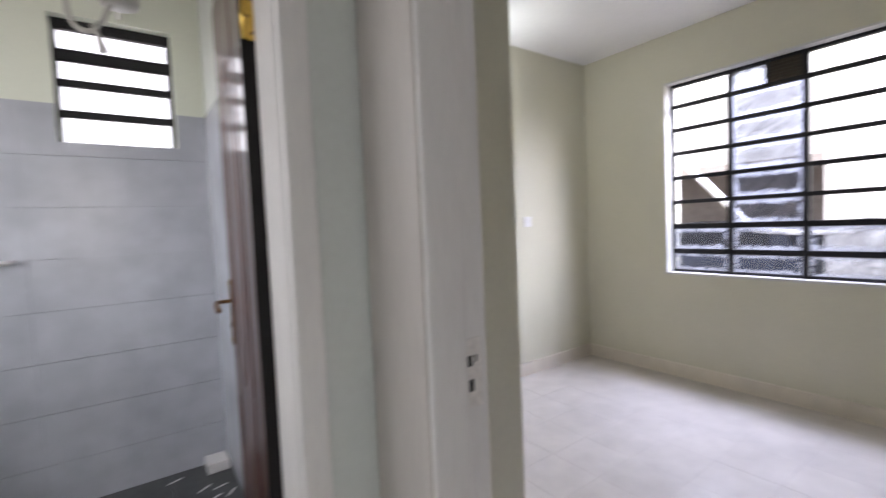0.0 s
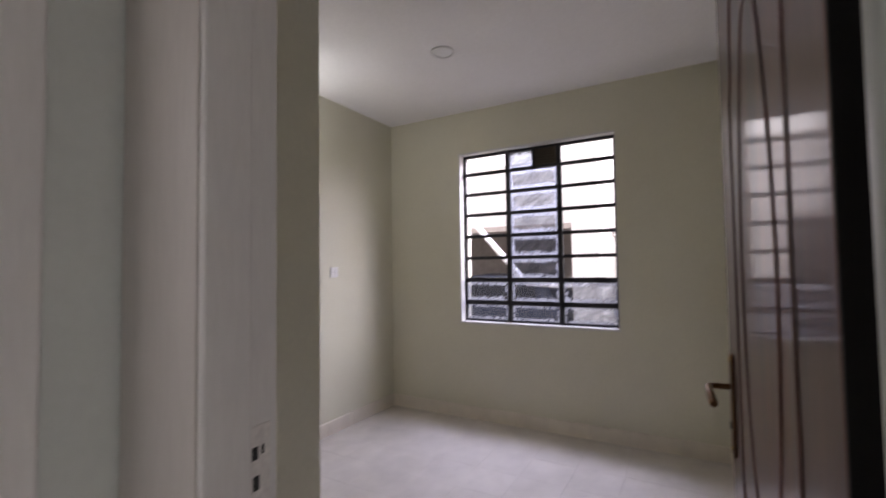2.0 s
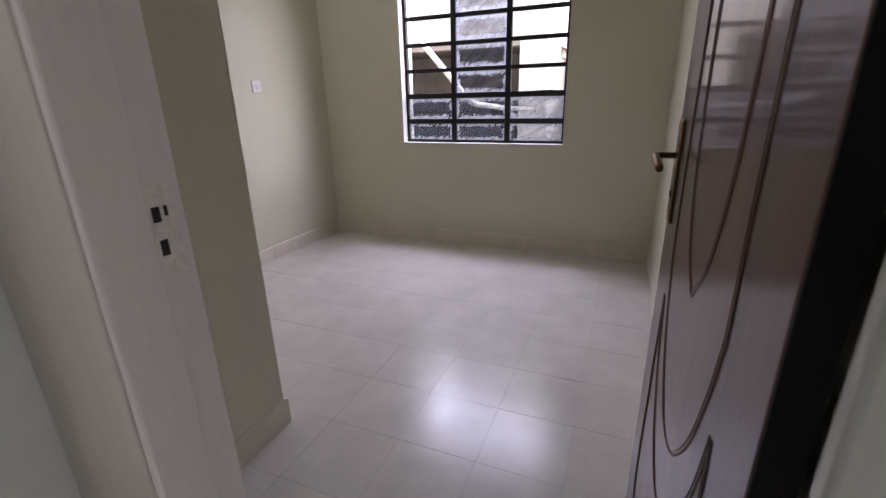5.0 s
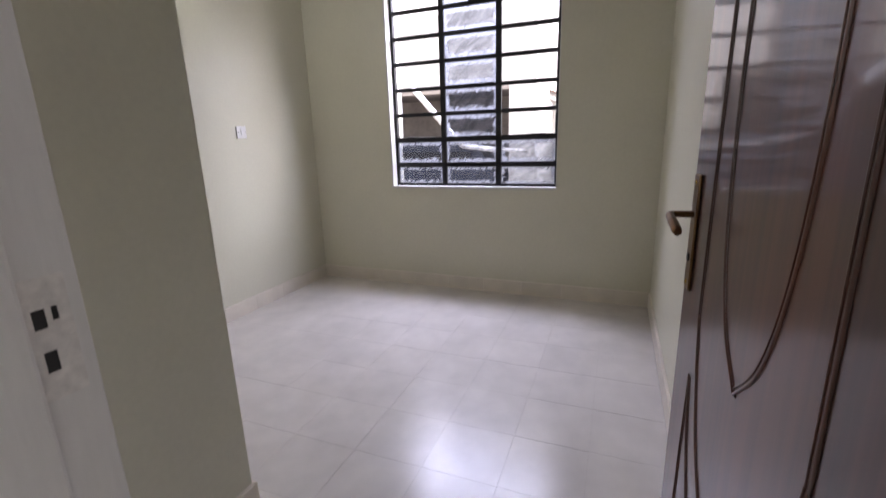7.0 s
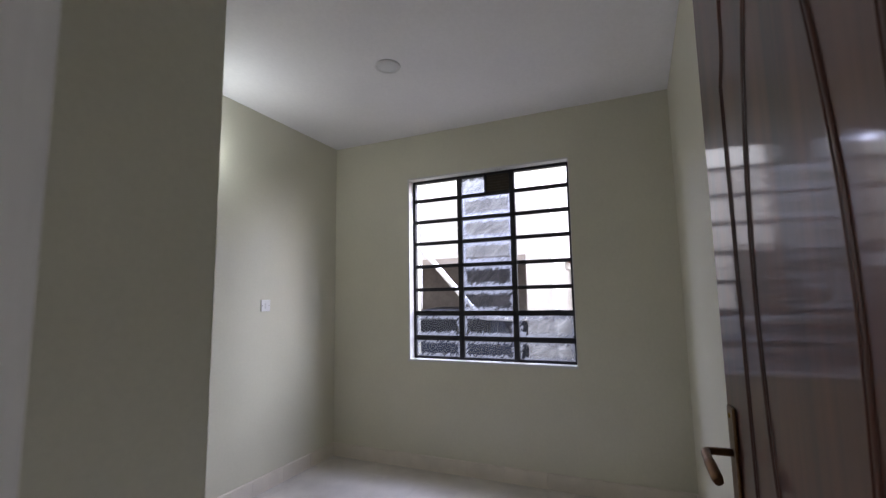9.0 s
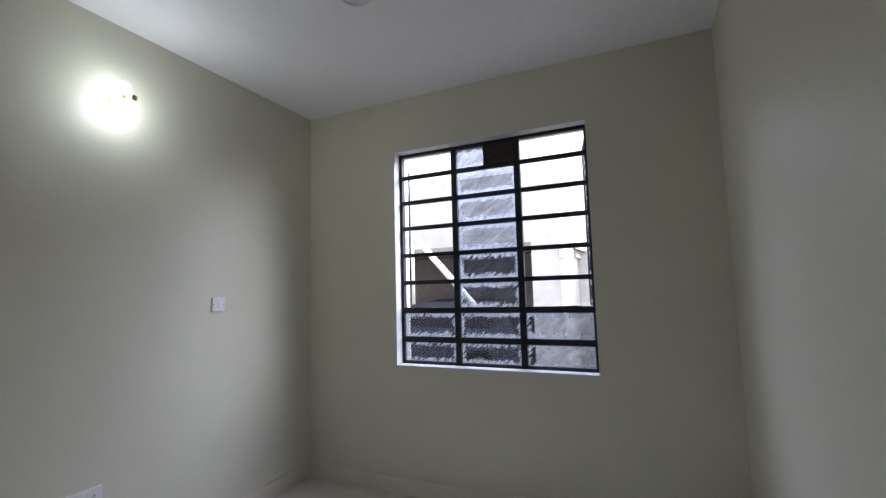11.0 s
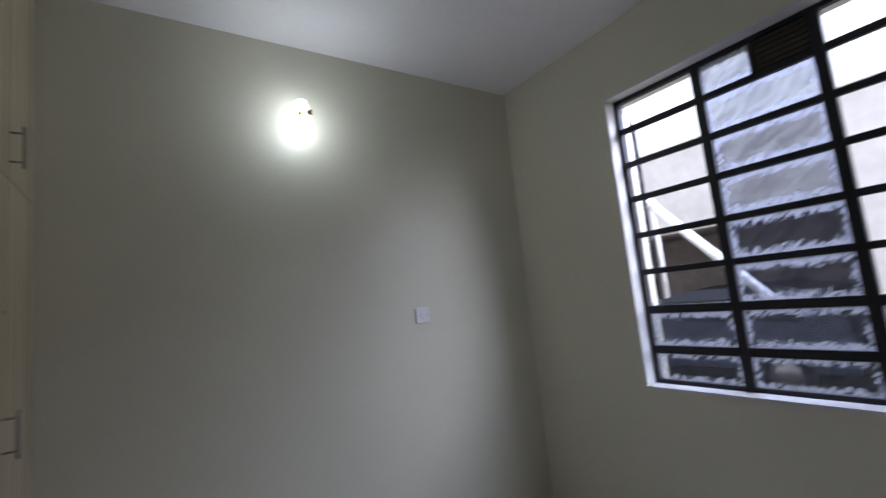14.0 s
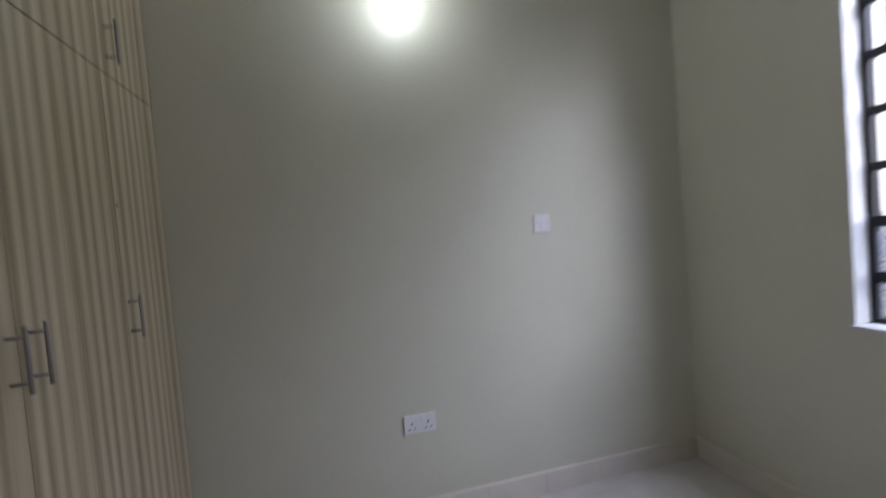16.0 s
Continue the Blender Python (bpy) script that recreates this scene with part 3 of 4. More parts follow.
# ---- bedroom window: steel frame, bars, panes, open casements ----
def bedroom_window():
    w = thing("window_bedroom", "black steel window with figured glass and open casements", "window", (XW + 0.09, (WY0 + WY1) / 2, WZ0), kind="structure")
    x0, x1 = XW + 0.072, XW + 0.10
    y0, y1, z0, z1 = WY0 + 0.004, WY1 - 0.004, WZ0 + 0.004, WZ1 - 0.004
    cols = [y0, 1.109, 1.541, y1]
    rows = [z0, 0.985, 1.179, 1.368, 1.556, 1.745, 1.927, 2.107, z1]
    fr = 0.020
    part("frame", boxes((x0, x1, y0, y0 + fr, z0, z1), (x0, x1, y1 - fr, y1, z0, z1), (x0, x1, y0 + fr, y1 - fr, z0, z0 + fr), (x0, x1, y0 + fr, y1 - fr, z1 - fr, z1)), STEEL, w)
    for y in cols[1:3]:
        part("mullion", boxes((x0 - 0.003, x1 - 0.001, y - 0.020, y + 0.020, z0 + 0.002, z1 - 0.002), bevel=0.002), STEEL, w)
    for i, z in enumerate(rows[1:-1]):
        half = 0.019 if i < 2 else 0.014
        for a, b in zip(cols, cols[1:]):
            part("bar", boxes((x0 + 0.002, x1 - 0.006, a + 0.012, b - 0.012, z - half, z + half), bevel=0.0015), STEEL, w)
    xg = x0 + 0.018

    def pane(a, b, c, d):
        p = part("pane", boxes((xg, xg + 0.004, a, b, c, d)), FIGURED, w, "figured glass smeared white round its edge")
        p.visible_shadow = False
    for c in range(3):
        for r in range(8):
            if c != 1 and r > 1:
                continue
            a, b = cols[c] + 0.013, cols[c + 1] - 0.013
            lo, hi = rows[r] + 0.008, rows[r + 1] - 0.008
            if c == 1 and r == 7:
                pane(1.330, b, lo, hi)
                v = part("vent", boxes((xg - 0.004, xg + 0.008, a, 1.312, lo, hi)), VENT, w, "brown louvred metal vent")
                for k in range(6):
                    z = lo + 0.012 + k * 0.022
                    part("slat", boxes((xg - 0.012, xg - 0.003, a + 0.01, 1.302, z, z + 0.012)), VENT, v)
                part("bar", boxes((x0 + 0.002, x1 - 0.006, 1.312, 1.330, rows[7], z1 - 0.01)), STEEL, w)
            else:
                pane(a, b, lo, hi)
    # two side casements, hung at the outer jambs and swung out into the yard
    for hinge, s, angle in ((y1 - 0.02, -1, 113), (y0 + 0.012, 1, 80)):
        cw = 0.40
        cz0, cz1 = rows[2] + 0.01, z1 - 0.02
        def place(bm):
            bm.transform(e)
            return bm
        e = Matrix.Translation((x1 + 0.004, hinge, 0)) @ Matrix.Rotation(radians(-s * angle), 4, "Z")
        f = 0.011
        bm = bmesh.new()
        for u0, u1, c0, c1 in ((0, 2 * f, cz0, cz1), (cw - 2 * f, cw, cz0, cz1), (2 * f, cw - 2 * f, cz0, cz0 + 2 * f), (2 * f, cw - 2 * f, cz1 - 2 * f, cz1)):
            add_box(bm, 0, 0.02, min(s * u0, s * u1), max(s * u0, s * u1), c0, c1)
        for z in rows[3:-1]:
            add_box(bm, 0.002, 0.018, min(s * 2 * f, s * (cw - 2 * f)), max(s * 2 * f, s * (cw - 2 * f)), z - 0.008, z + 0.008)
        cas = part("casement", place(bm), STEEL, w, "open steel casement")
        for lo, hi in zip(rows[2:-1], rows[3:]):
            bm = bmesh.new()
            add_box(bm, 0.008, 0.012, min(s * 0.024, s * (cw - 0.024)), max(s * 0.024, s * (cw - 0.024)), lo + 0.013, hi - 0.013)
            p = part("pane", place(bm), FIGURED, cas, "figured glass smeared white round its edge")
            p.visible_shadow = False
        part("stay", tube([(x0 + 0.004, hinge + s * 0.06, rows[2] + 0.016), (x0 - 0.012, hinge + s * 0.10, rows[2] + 0.02), (x0 - 0.006, hinge + s * 0.22, rows[2] + 0.016)], 0.004, 8), STEEL, w, "casement stay")


bedroom_window()

# ---- bathroom window ----
bw = thing("window_bathroom", "small black steel bathroom window with bright frosted panes", "window", ((VX0 + VX1) / 2, YB + 0.08, VZ0), kind="structure")
part("frame", boxes((VX0, VX0 + 0.02, YB + 0.06, YB + 0.09, VZ0, VZ1), (VX1 - 0.02, VX1, YB + 0.06, YB + 0.09, VZ0, VZ1), (VX0 + 0.02, VX1 - 0.02, YB + 0.06, YB + 0.09, VZ1 - 0.05, VZ1)), STEEL, bw)
brow = [VZ0, 1.897, 2.050, 2.186, VZ1 - 0.045]
for k, z in enumerate(brow[1:-1]):
    h = 0.030 if k == 2 else 0.018
    part("bar", boxes((VX0 + 0.02, VX1 - 0.02, YB + 0.062, YB + 0.085, z - h, z + h)), STEEL, bw)
for lo, hi in zip(brow, brow[1:]):
    p = part("pane", boxes((VX0 + 0.02, VX1 - 0.02, YB + 0.074, YB + 0.078, lo + 0.01, hi - 0.01)), FROSTED, bw, "white frosted glass")
    p.visible_shadow = False


# ---- wardrobe ----
def bar_handle(x, y, z0, z1, parent):
    h = part("handle", tube([(x + 0.032, y, z0), (x + 0.032, y, z1)], 0.0043, 12), CHROME, parent, "brushed steel bar handle")
    for z in (z0 + 0.02, z1 - 0.02):
        part("post", tube([(x, y, z), (x + 0.028, y, z)], 0.0033, 8), CHROME, h)


def wardrobe():
    w = thing("wardrobe", "built-in striped laminate wardrobe with steel bar handles", "wardrobe", (0.75, 2.05, 0))
    x0, xf = XD1 + 0.01, 1.008
    ys = [1.408, 1.856, 2.318, 2.697]
    part("carcass", boxes((x0, xf - 0.02, ys[0], ys[0] + 0.016, 0, H - 0.003), (x0, xf - 0.02, ys[3] - 0.016, ys[3], 0, H - 0.003), (x0, xf - 0.02, ys[0] + 0.017, ys[3] - 0.017, 0.06, 0.078), (x0, xf - 0.02, ys[0] + 0.017, ys[3] - 0.017, 1.800, 1.816), (x0, xf - 0.02, ys[0] + 0.017, ys[3] - 0.017, 2.37, 2.386), (x0, x0 + 0.008, ys[0] + 0.017, ys[3] - 0.017, 0.08, 2.37)), CARCASS, w)
    part("plinth", boxes((xf - 0.05, xf - 0.03, ys[0] + 0.017, ys[3] - 0.017, 0, 0.06)), CARCASS, w)
    part("top_filler", boxes((xf - 0.018, xf - 0.002, ys[0], ys[3], 2.384, H - 0.003)), LAMINATE, w, "striped laminate filler below the ceiling")
    for k in range(3):
        a, b = ys[k] + 0.0012, ys[k + 1] - 0.0012
        for z0, z1, up in ((0.062, 1.808, False), (1.812, 2.380, True)):
            d = part("door", boxes((xf - 0.018, xf, a, b, z0, z1), bevel=0.001), LAMINATE, w, "striped laminate door")
            y = (1.825, 1.887, 2.372 if up else 2.335)[k]
            bar_handle(xf, y, *((1.845, 1.975) if up else (1.024, 1.152)), d)
            if not up and k:
                part("lock", tube([(xf - 0.002, a + 0.012, 1.42), (xf + 0.002, a + 0.012, 1.42)], 0.006, 12), CHROME, d, "small steel lock")


wardrobe()


# ---- wall lamp, ceiling lamp, switch, sockets ----
def wall_lamp():
    l = thing("wall_lamp", "lit wall lamp with opal shade on a brass bracket", "wall lamp", (1.957, YL, 2.24))
    part("wall_plate", lathe([(0.028, 0.0), (0.03, -0.006), (0.026, -0.014), (0.012, -0.018)], (1.962, YL, 2.262), "y", 24), BRIGHT_BRASS, l, "brass wall plate")
    part("arm", tube(smooth_line([(1.962, YL - 0.01, 2.262), (1.962, YL - 0.03, 2.267), (1.957, YL - 0.045, 2.277)], 6), 0.007, 10), BRIGHT_BRASS, l, "brass arm")
    part("shade", lathe([(0.018, 0.088), (0.026, 0.083), (0.036, 0.053), (0.043, 0.0), (0.045, -0.044), (0.038, -0.080), (0.023, -0.099), (0.006, -0.103)], (1.960, YL - 0.062, 2.256), "z", 28), OPAL_LIT, l, "glowing opal glass shade").visible_shadow = False
    part("clamp", boxes((1.969, 1.993, YL - 0.122, YL - 0.112, 2.252, 2.278), bevel=0.003), BRASS, l, "dark brass clamp plate")
    part("clamp_screw", tube([(1.937, YL - 0.120, 2.252), (1.937, YL - 0.105, 2.252)], 0.011, 12), BRIGHT_BRASS, l, "yellow brass clamp screw")


wall_lamp()

cl = thing("ceiling_lamp", "round white flush ceiling lamp switched off", "ceiling lamp", (2.293, 1.530, H))
part("rim", lathe([(0.074, 0.0), (0.076, -0.008), (0.072, -0.012), (0.064, -0.0125), (0.061, -0.005)], (2.293, 1.530, H), "z", 40), PLASTIC, cl)
part("diffuser", lathe([(0.0605, -0.003), (0.058, -0.006), (0.03, -0.007), (0.002, -0.0072)], (2.293, 1.530, H), "z", 40), OPAL_OFF, cl, "opal diffuser")

sw = thing("light_switch", "white plastic single light switch on the wall", "switch", (2.553, YL, 1.264))
part("plate", boxes((2.512, 2.594, YL - 0.009, YL, 1.223, 1.305), bevel=0.003), PLASTIC, sw)
part("rocker", boxes((2.543, 2.563, YL - 0.0135, YL - 0.0085, 1.246, 1.282), bevel=0.002), PLASTIC, sw)
for x in (2.522, 2.582):
    part("screw", tube([(x, YL - 0.008, 1.264), (x, YL - 0.0098, 1.264)], 0.003, 8), CHROME, sw)

so = thing("wall_socket", "white plastic twin wall socket near the floor", "socket", (1.908, YL, 0.444))
part("plate", boxes((1.838, 1.978, YL - 0.010, YL, 0.403, 0.485), bevel=0.003), PLASTIC, so)
for cx in (1.873, 1.944):
    part("slot", boxes((cx - 0.003, cx + 0.003, YL - 0.0108, YL - 0.0095, 0.444, 0.454)), SOCKET_HOLE, so)
    for dx in (-0.011, 0.011):
        part("slot", boxes((cx + dx - 0.004, cx + dx + 0.004, YL - 0.0108, YL - 0.0095, 0.423, 0.428)), SOCKET_HOLE, so)
for cx in (1.895, 1.922):
    part("rocker", boxes((cx - 0.007, cx + 0.007, YL - 0.0135, YL - 0.0095, 0.453, 0.473), bevel=0.0015), PLASTIC, so)

# ---- bathroom things ----
GREY_HOSE = material("grey_white_hose", (0.42, 0.41, 0.38), 0.4, grain=40)
sh = thing("shower_heater", "white instant shower head with looped cable and hose", "shower", (-0.13, 2.55, 2.3))
part("body", lathe([(0.02, 0.05), (0.05, 0.045), (0.072, 0.02), (0.076, -0.02), (0.066, -0.035), (0.01, -0.04)], (-0.075, 2.52, 2.285), "z", 28), GREY_HOSE, sh, "grey heater dome")
part("arm", tube(smooth_line([(-0.075, YB, 2.39), (-0.075, 2.8, 2.40), (-0.075, 2.57, 2.37), (-0.075, 2.52, 2.325)], 6), 0.010, 10), PLASTIC, sh)
part("hose", tube(smooth_line([(-0.21, 2.52, 2.42), (-0.245, 2.52, 2.30), (-0.248, 2.52, 2.19), (-0.225, 2.52, 2.135), (-0.18, 2.52, 2.125), (-0.14, 2.52, 2.17), (-0.115, 2.52, 2.23), (-0.09, 2.52, 2.27)], 8), 0.010, 10), GREY_HOSE, sh, "grey-white looped hose")
part("hand_spray", tube([(-0.172, 2.51, 2.15), (-0.155, 2.51, 2.11), (-0.140, 2.51, 2.045)], [0.008, 0.011, 0.017], 10), GREY_HOSE, sh)
stub = thing("pipe_stub", "short white pipe stub on the bathroom wall", "pipe", (-0.57, YB, 1.17))
part("stub", tube([(-0.64, YB - 0.03, 1.172), (-0.54, YB - 0.03, 1.172)], 0.012, 12), PLASTIC, stub)
part("flange", tube([(-0.62, YB - 0.004, 1.172), (-0.62, YB - 0.03, 1.172)], 0.014, 12), PLASTIC, stub)
for x, y, a in ((0.014, 2.90, 20), (0.13, 2.72, 35), (0.20, 2.69, 15), (0.235, 2.60, 50), (0.16, 2.60, 25)):
    chip = thing("tile_spacer", "thin white plastic tile spacer on the dark floor", "debris", (x, y, BATH_Z), group="spacers on the bathroom floor")
    bm = boxes((-0.035, 0.035, -0.004, 0.004, 0.0005, 0.004))
    bm.transform(pose(x, y, BATH_Z, 0, 0, a))
    part("strip", bm, PLASTIC, chip)
bx = thing("tile_offcut", "white tile offcut lying on the bathroom floor", "tile", (0.22, 2.9, BATH_Z))
part("slab", boxes((0.165, 0.275, 2.85, 2.98, BATH_Z, BATH_Z + 0.055), bevel=0.004), PLASTIC, bx)

# ---- yard outside ----
structure("ground", boxes((-400, 400, -400, 400, -0.45, -0.30)), EARTH, "bare earth yard reaching the distance", "ground")
nb = thing("neighbour_house", "off-white rendered neighbouring house with a dark porch", "house", (8.0, 4.0, -0.3))
for row in ((7.0, 7.25, 1.46, 1.86, -0.3, 2.95), (7.0, 7.25, 1.86, 6.5, 1.97, 2.95), (7.0, 7.25, 6.5, 9.0, -0.3, 2.95), (7.25, 12.0, 1.46, 1.66, -0.3, 2.95)):
    part("wall", boxes(row), FACADE, nb, "off-white rendered wall")
part("porch_back", boxes((9.8, 10.0, 1.66, 9.0, -0.3, 2.95)), BROWN_WALL, nb, "brown-grey porch back wall")
part("porch_side", boxes((7.25, 9.8, 6.5, 6.65, -0.3, 2.9)), BROWN_WALL, nb)
part("lintel", boxes((6.985, 7.26, 1.86, 6.5, 1.885, 1.972)), BROWN_WALL, nb, "dark porch beam")
part("ceiling_slab", boxes((7.26, 9.8, 1.67, 6.5, 2.02, 2.10)), BROWN_WALL, nb)
part("roof", boxes((7.003, 12.0, 1.463, 9.0, 2.95, 3.02)), FACADE, nb, "flat concrete roof slab")
bwall = thing("boundary_wall", "grey cement rendered yard wall", "wall", (9.0, -3.0, -0.3))
part("masonry", boxes((8.9, 9.1, -9.0, 1.458, -0.3, 1.95)), FACADE_GREY, bwall)
eave = thing("tiled_coping", "brown clay tile coping on the yard wall", "roof tile", (8.6, 1.42, 1.80))
for k in range(3):
    bm = boxes((-0.105, 0.105, -0.15, 0.15, -0.014, 0.014), bevel=0.006)
    bm.transform(pose(8.46 + 0.24 * k, 1.46, 1.955 + 0.004 * k, 24, 0, 0))
    part("tile", bm, CLAY, eave)
part("bracket", boxes((8.40, 8.90, 1.40, 1.457, 1.80, 1.925), bevel=0.006), FACADE_GREY, eave, "grey cement bracket under the tiles")
og = thing("orange_post", "orange and white plastic post in the yard", "post", (7.2, 0.80, -0.3))
part("sleeve", tube([(7.2, 0.80, 1.24), (7.2, 0.80, 1.78)], 0.045, 16), ORANGE, og, "orange plastic sleeve")
part("post", tube([(7.2, 0.80, -0.3), (7.2, 0.80, 1.25)], 0.04, 16), PIPE, og, "white post")
gp = thing("downpipe", "white plastic downpipe at the corner of the neighbouring house", "pipe", (6.965, 1.425, -0.3))
part("pipe", tube([(6.965, 1.425, -0.3), (6.965, 1.425, 1.86)], 0.033, 16), PIPE, gp)
for z in (0.2, 1.0, 1.7):
    part("clip", tube([(6.965, 1.425, z), (6.965, 1.425, z + 0.03)], 0.037, 16), PIPE, gp)
dp = thing("drain_pipe", "white plastic pipe slanting down across the yard", "pipe", (4.3, 2.33, -0.3))
part("slanted_pipe", tube([(4.3, 2.36, 1.86), (4.3, 1.74, 1.16), (4.36, 1.70, 1.11), (5.2, 1.64, 1.05), (6.999, 1.60, 0.98)], 0.028, 18), PIPE, dp)
part("upright_pipe", tube([(4.3, 2.340, 1.19), (4.3, 2.340, 1.84)], 0.015, 14), PIPE, dp)
part("pipe_collar", tube([(4.3, 2.37, 1.875), (4.3, 2.335, 1.832)], 0.036, 18), PIPE, dp)


def parked_car():
    """A small car under the porch, nose towards +y, standing on the yard."""
    c = thing("parked_car", "dark blue small car parked under the porch", "car", (8.6, 4.2, -0.3))
    paint = material("dark_blue_car_paint", (0.012, 0.018, 0.045), 0.5, grain=30, vary=0.05, stain=0.1, coat=0.25, bump=0.0)
    black = material("black_tyre_rubber", (0.01, 0.01, 0.01), 0.8)
    dark_glass = material("dark_car_glass", (0.01, 0.012, 0.015), 0.08, bump=0.0)
    g = -0.3
    # side outline of (y, height), swept across the width and drawn in towards the roof
    outline = [(2.3, 0.35), (2.25, 0.62), (2.32, 0.92), (2.62, 1.30), (3.0, 1.40), (4.0, 1.41), (4.5, 1.32), (5.05, 0.98), (5.85, 0.86), (6.1, 0.62), (6.1, 0.35)]
    bm = bmesh.new()
    rows = []
    for x in (-0.82, -0.74, -0.4, 0.0, 0.4, 0.74, 0.82):
        ring = []
        for y, h in outline:
            lean = max(0.0, h - 0.85) * 0.32 * (abs(x) / 0.82)
            crown = 0.03 * (1 - (x / 0.82) ** 2) if h > 0.8 else 0.0
            ring.append(bm.verts.new((8.6 + x - math.copysign(lean, x) * (x != 0), y, g + h + crown)))
        rows.append(ring)
    for a, b in zip(rows, rows[1:]):
        for k in range(len(outline) - 1):
            bm.faces.new((a[k], a[k + 1], b[k + 1], b[k])).smooth = True
        bm.faces.new((a[-1], a[0], b[0], b[-1]))
    bm.faces.new(rows[0])
    bm.faces.new(rows[-1][::-1])
    body = part("body", bm, paint, c)
    for sx in (-1, 1):
        bm = boxes((8.6 + sx * 0.74 - 0.02, 8.6 + sx * 0.74 + 0.02, 2.75, 4.45, g + 0.95, g + 1.26), bevel=0.015)
        part("side_window", bm, dark_glass, body)
        for y in (3.0, 5.3):
            w = part("wheel", lathe([(0.05, -0.1), (0.29, -0.1), (0.31, -0.07), (0.31, 0.07), (0.29, 0.1), (0.05, 0.1)], (8.6 + sx * 0.72, y, g + 0.31), "x", 24), black, c)
            part("rim", lathe([(0.02, -0.115), (0.18, -0.112), (0.19, 0.112), (0.02, 0.115)], (8.6 + sx * 0.72, y, g + 0.31), "x", 20), CHROME, w)


parked_car()


# ---- skirting and tiles, piece by piece ----
def skirting(name, a, b, normal, label):
    """A run of skirting tiles from a to b, standing 12 mm off the wall towards normal."""
    base = tagged(new(name), label, "skirting", kind="structure")
    a, b, nrm = Vector((*a, 0)), Vector((*b, 0)), Vector((*normal, 0))
    run = (b - a).length
    d = (b - a).normalized()
    count = max(1, round(run / 0.3))
    step = run / count
    bm = bmesh.new()
    add_box(bm, 0.0008, step - 0.0008, 0.0, 0.011, 0.0, 0.106)
    top = [e for e in bm.edges if all(v.co.z > 0.09 and v.co.y > 0.005 for v in e.verts)]
    bmesh.ops.bevel(bm, geom=top, offset=0.005, segments=3, affect="EDGES")
    me = mesh_of("skirting_tile", bm, SKIRT)
    for k in range(count):
        ob = new("skirting_tile", me)
        ob.parent = base
        if d.cross(nrm).z > 0:
            ob.matrix_basis = Matrix.Translation(a + d * step * k) @ Matrix.Rotation(math.atan2(d.y, d.x), 4, "Z")
        else:
            ob.matrix_basis = Matrix.Translation(a + d * step * (k + 1)) @ Matrix.Rotation(math.atan2(-d.y, -d.x), 4, "Z")
    return base


skirting("baseboard_window", (XW, YR), (XW, YL), (-1, 0), "beige tile skirting below the window")
skirting("baseboard_lamp_side", (1.06, YL), (XW - 0.012, YL), (0, -1), "beige tile skirting below the wall lamp")
skirting("baseboard_door_side", (XD1, YR), (XW - 0.012, YR), (0, 1), "beige tile skirting behind the door")
skirting("baseboard_niche", (XD1, 1.325), (1.04, 1.325), (0, -1), "beige tile skirting on the stub wall")
skirting("baseboard_niche_end", (1.04, 1.314), (1.04, 1.405), (1, 0), "beige tile skirting on the stub wall's end")
skirting("baseboard_hall", (XD0, -2.0), (XD0, DY0), (-1, 0), "beige tile skirting in the hall")


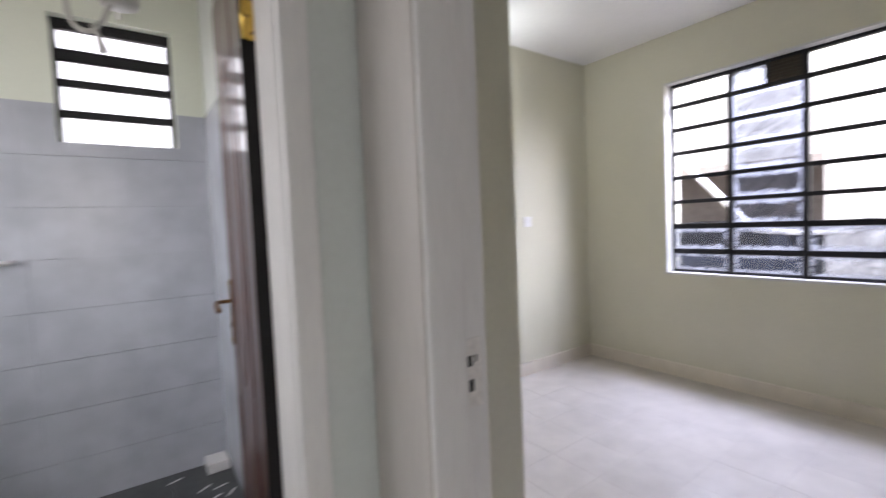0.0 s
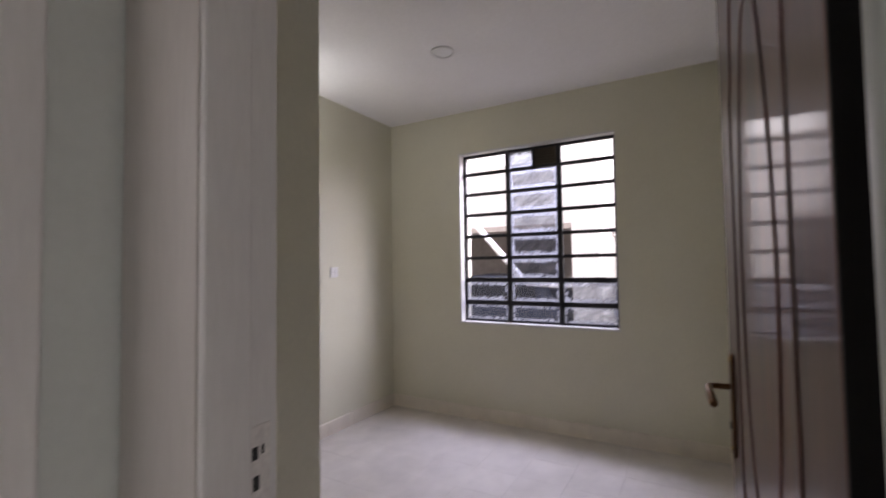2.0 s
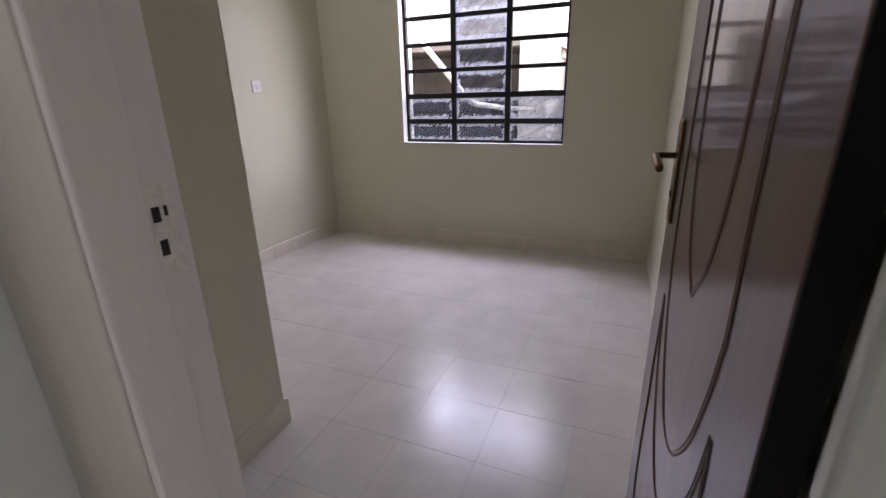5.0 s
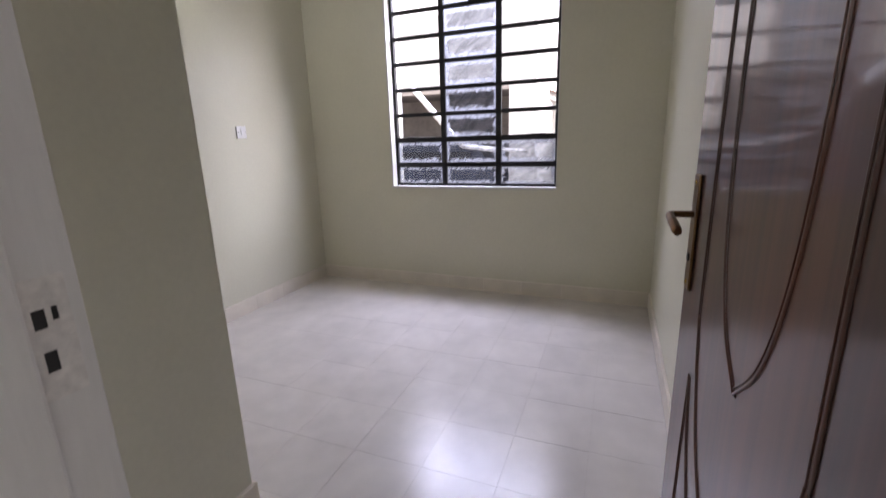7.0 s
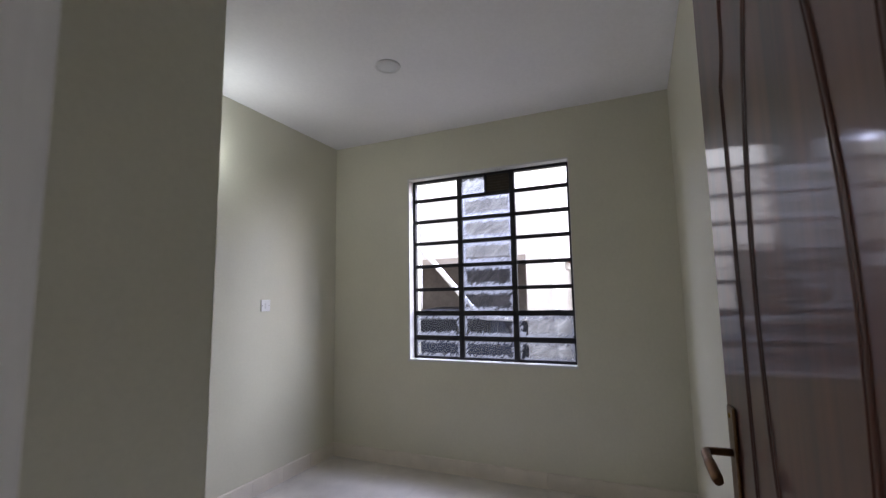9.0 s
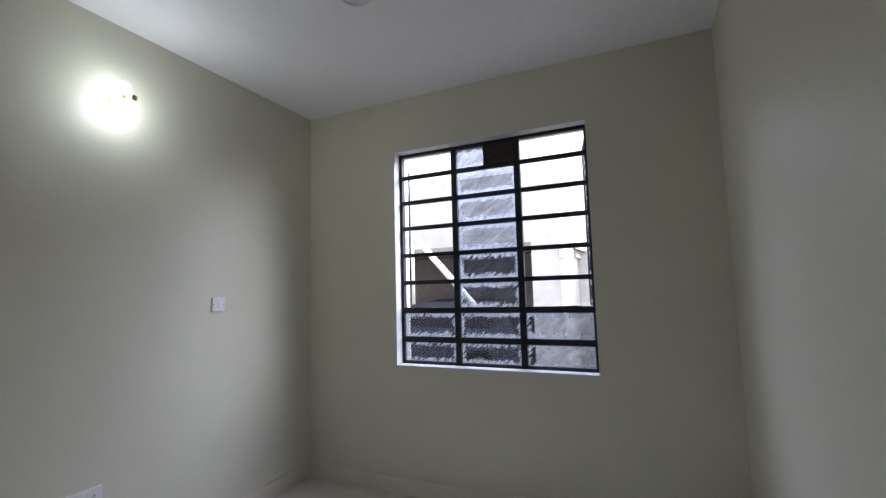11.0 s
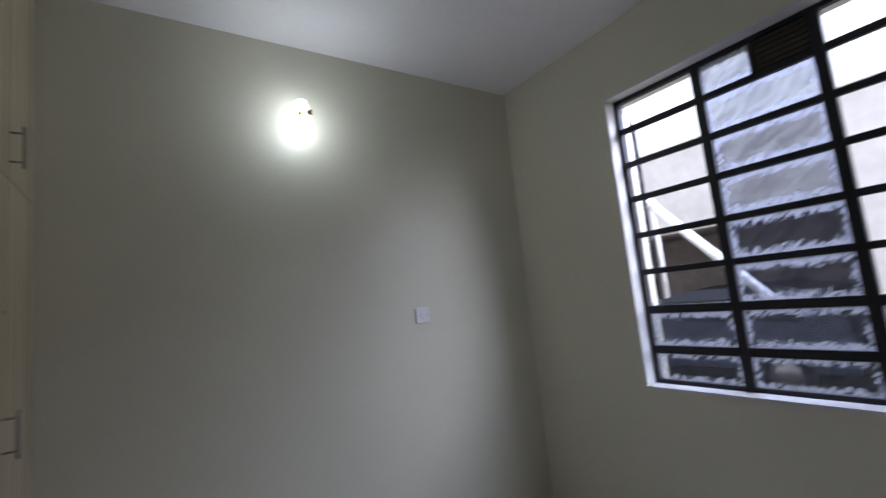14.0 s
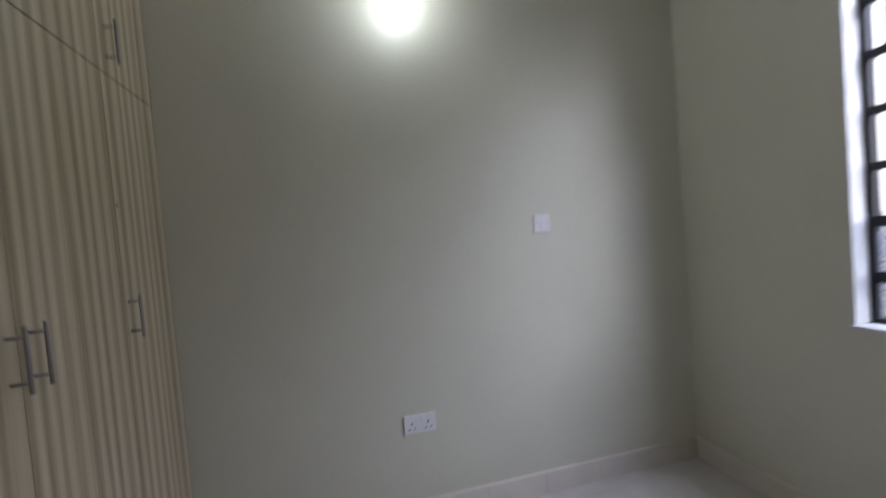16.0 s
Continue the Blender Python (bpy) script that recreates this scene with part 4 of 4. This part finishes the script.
def tile_field(base, x0, x1, y0, y1, ox, oy, size, mat, gap=0.0004, level=0.0):
    """Square floor tiles on a grid through (ox, oy), cut at the room's edges."""
    shared = {}
    i0, i1 = math.floor((x0 - ox) / size), math.ceil((x1 - ox) / size)
    j0, j1 = math.floor((y0 - oy) / size), math.ceil((y1 - oy) / size)
    for i in range(i0, i1):
        for j in range(j0, j1):
            a, b = max(x0, ox + i * size), min(x1, ox + (i + 1) * size)
            c, d = max(y0, oy + j * size), min(y1, oy + (j + 1) * size)
            if b - a < 0.012 or d - c < 0.012:
                continue
            key = (round(b - a, 3), round(d - c, 3))
            if key not in shared:
                bm = bmesh.new()
                add_box(bm, gap, key[0] - gap, gap, key[1] - gap, -0.004, 0.0)
                top = [e for e in bm.edges if all(v.co.z > -0.001 for v in e.verts)]
                bmesh.ops.bevel(bm, geom=top, offset=0.0003, segments=1, affect="EDGES")
                shared[key] = mesh_of("tile", bm, mat)
            ob = new("tile", shared[key])
            ob.parent = base
            ob.location = (a, c, level + random.uniform(-0.0003, 0.0003))


def wall_tiles(base, x0, x1, z0, z1, y, w, h):
    shared = {}
    z = z1
    while z > z0 + 0.02:
        lo = max(z0, z - h)
        x = x0
        while x < x1 - 0.02:
            r = min(x1, x + w)
            for a, b, c, d in cut(x, r, lo, z):
                key = (round(b - a, 3), round(d - c, 3))
                if key not in shared:
                    shared[key] = mesh_of("tile", boxes((0.001, key[0] - 0.001, -0.008, 0.0, 0.001, key[1] - 0.001)), BATH_TILE)
                ob = new("tile", shared[key])
                ob.parent = base
                ob.location = (a, y, c)
            x = r
        z = lo


def cut(a, b, c, d):
    """The parts of a tile left round the bathroom window."""
    if b <= VX0 or a >= VX1 or d <= VZ0:
        return [(a, b, c, d)]
    out = []
    if a < VX0:
        out.append((a, VX0, c, d))
    if b > VX1:
        out.append((VX1, b, c, d))
    if c < VZ0:
        out.append((max(a, VX0), min(b, VX1), c, VZ0))
    return [t for t in out if t[1] - t[0] > 0.01 and t[3] - t[2] > 0.01]


tile_field(floor_base, XD0 + 0.07, XW, YR, YL, 1.40, 0.312, 0.287, TILE)
tile_field(hall_base, -1.3, XD0 + 0.07, -2.0, BY0, 1.40, 0.312, 0.287, TILE)
tile_field(bath_base, -1.3, XD0, BY0 + 0.07, YB, 0.0, YB, 0.3, BATH_FLOOR, level=BATH_Z)
bt = structure("trim_bathroom_tiling", boxes((-1.3, XD0, YB - 0.003, YB - 0.0005, BATH_Z, VZ0 - 0.002)), BATH_GROUT, "grey marbled tiles on the bathroom wall", "wall tiles")
wall_tiles(bt, -1.3, XD0, BATH_Z, 1.925, YB - 0.003, 0.4, 0.249)
side = structure("trim_bathroom_side", boxes((XD0 - 0.006, XD0 - 0.0005, BY1, YB - 0.012, BATH_Z, 1.925)), BATH_TILE, "grey marbled tiles on the bathroom side wall", "wall tiles")
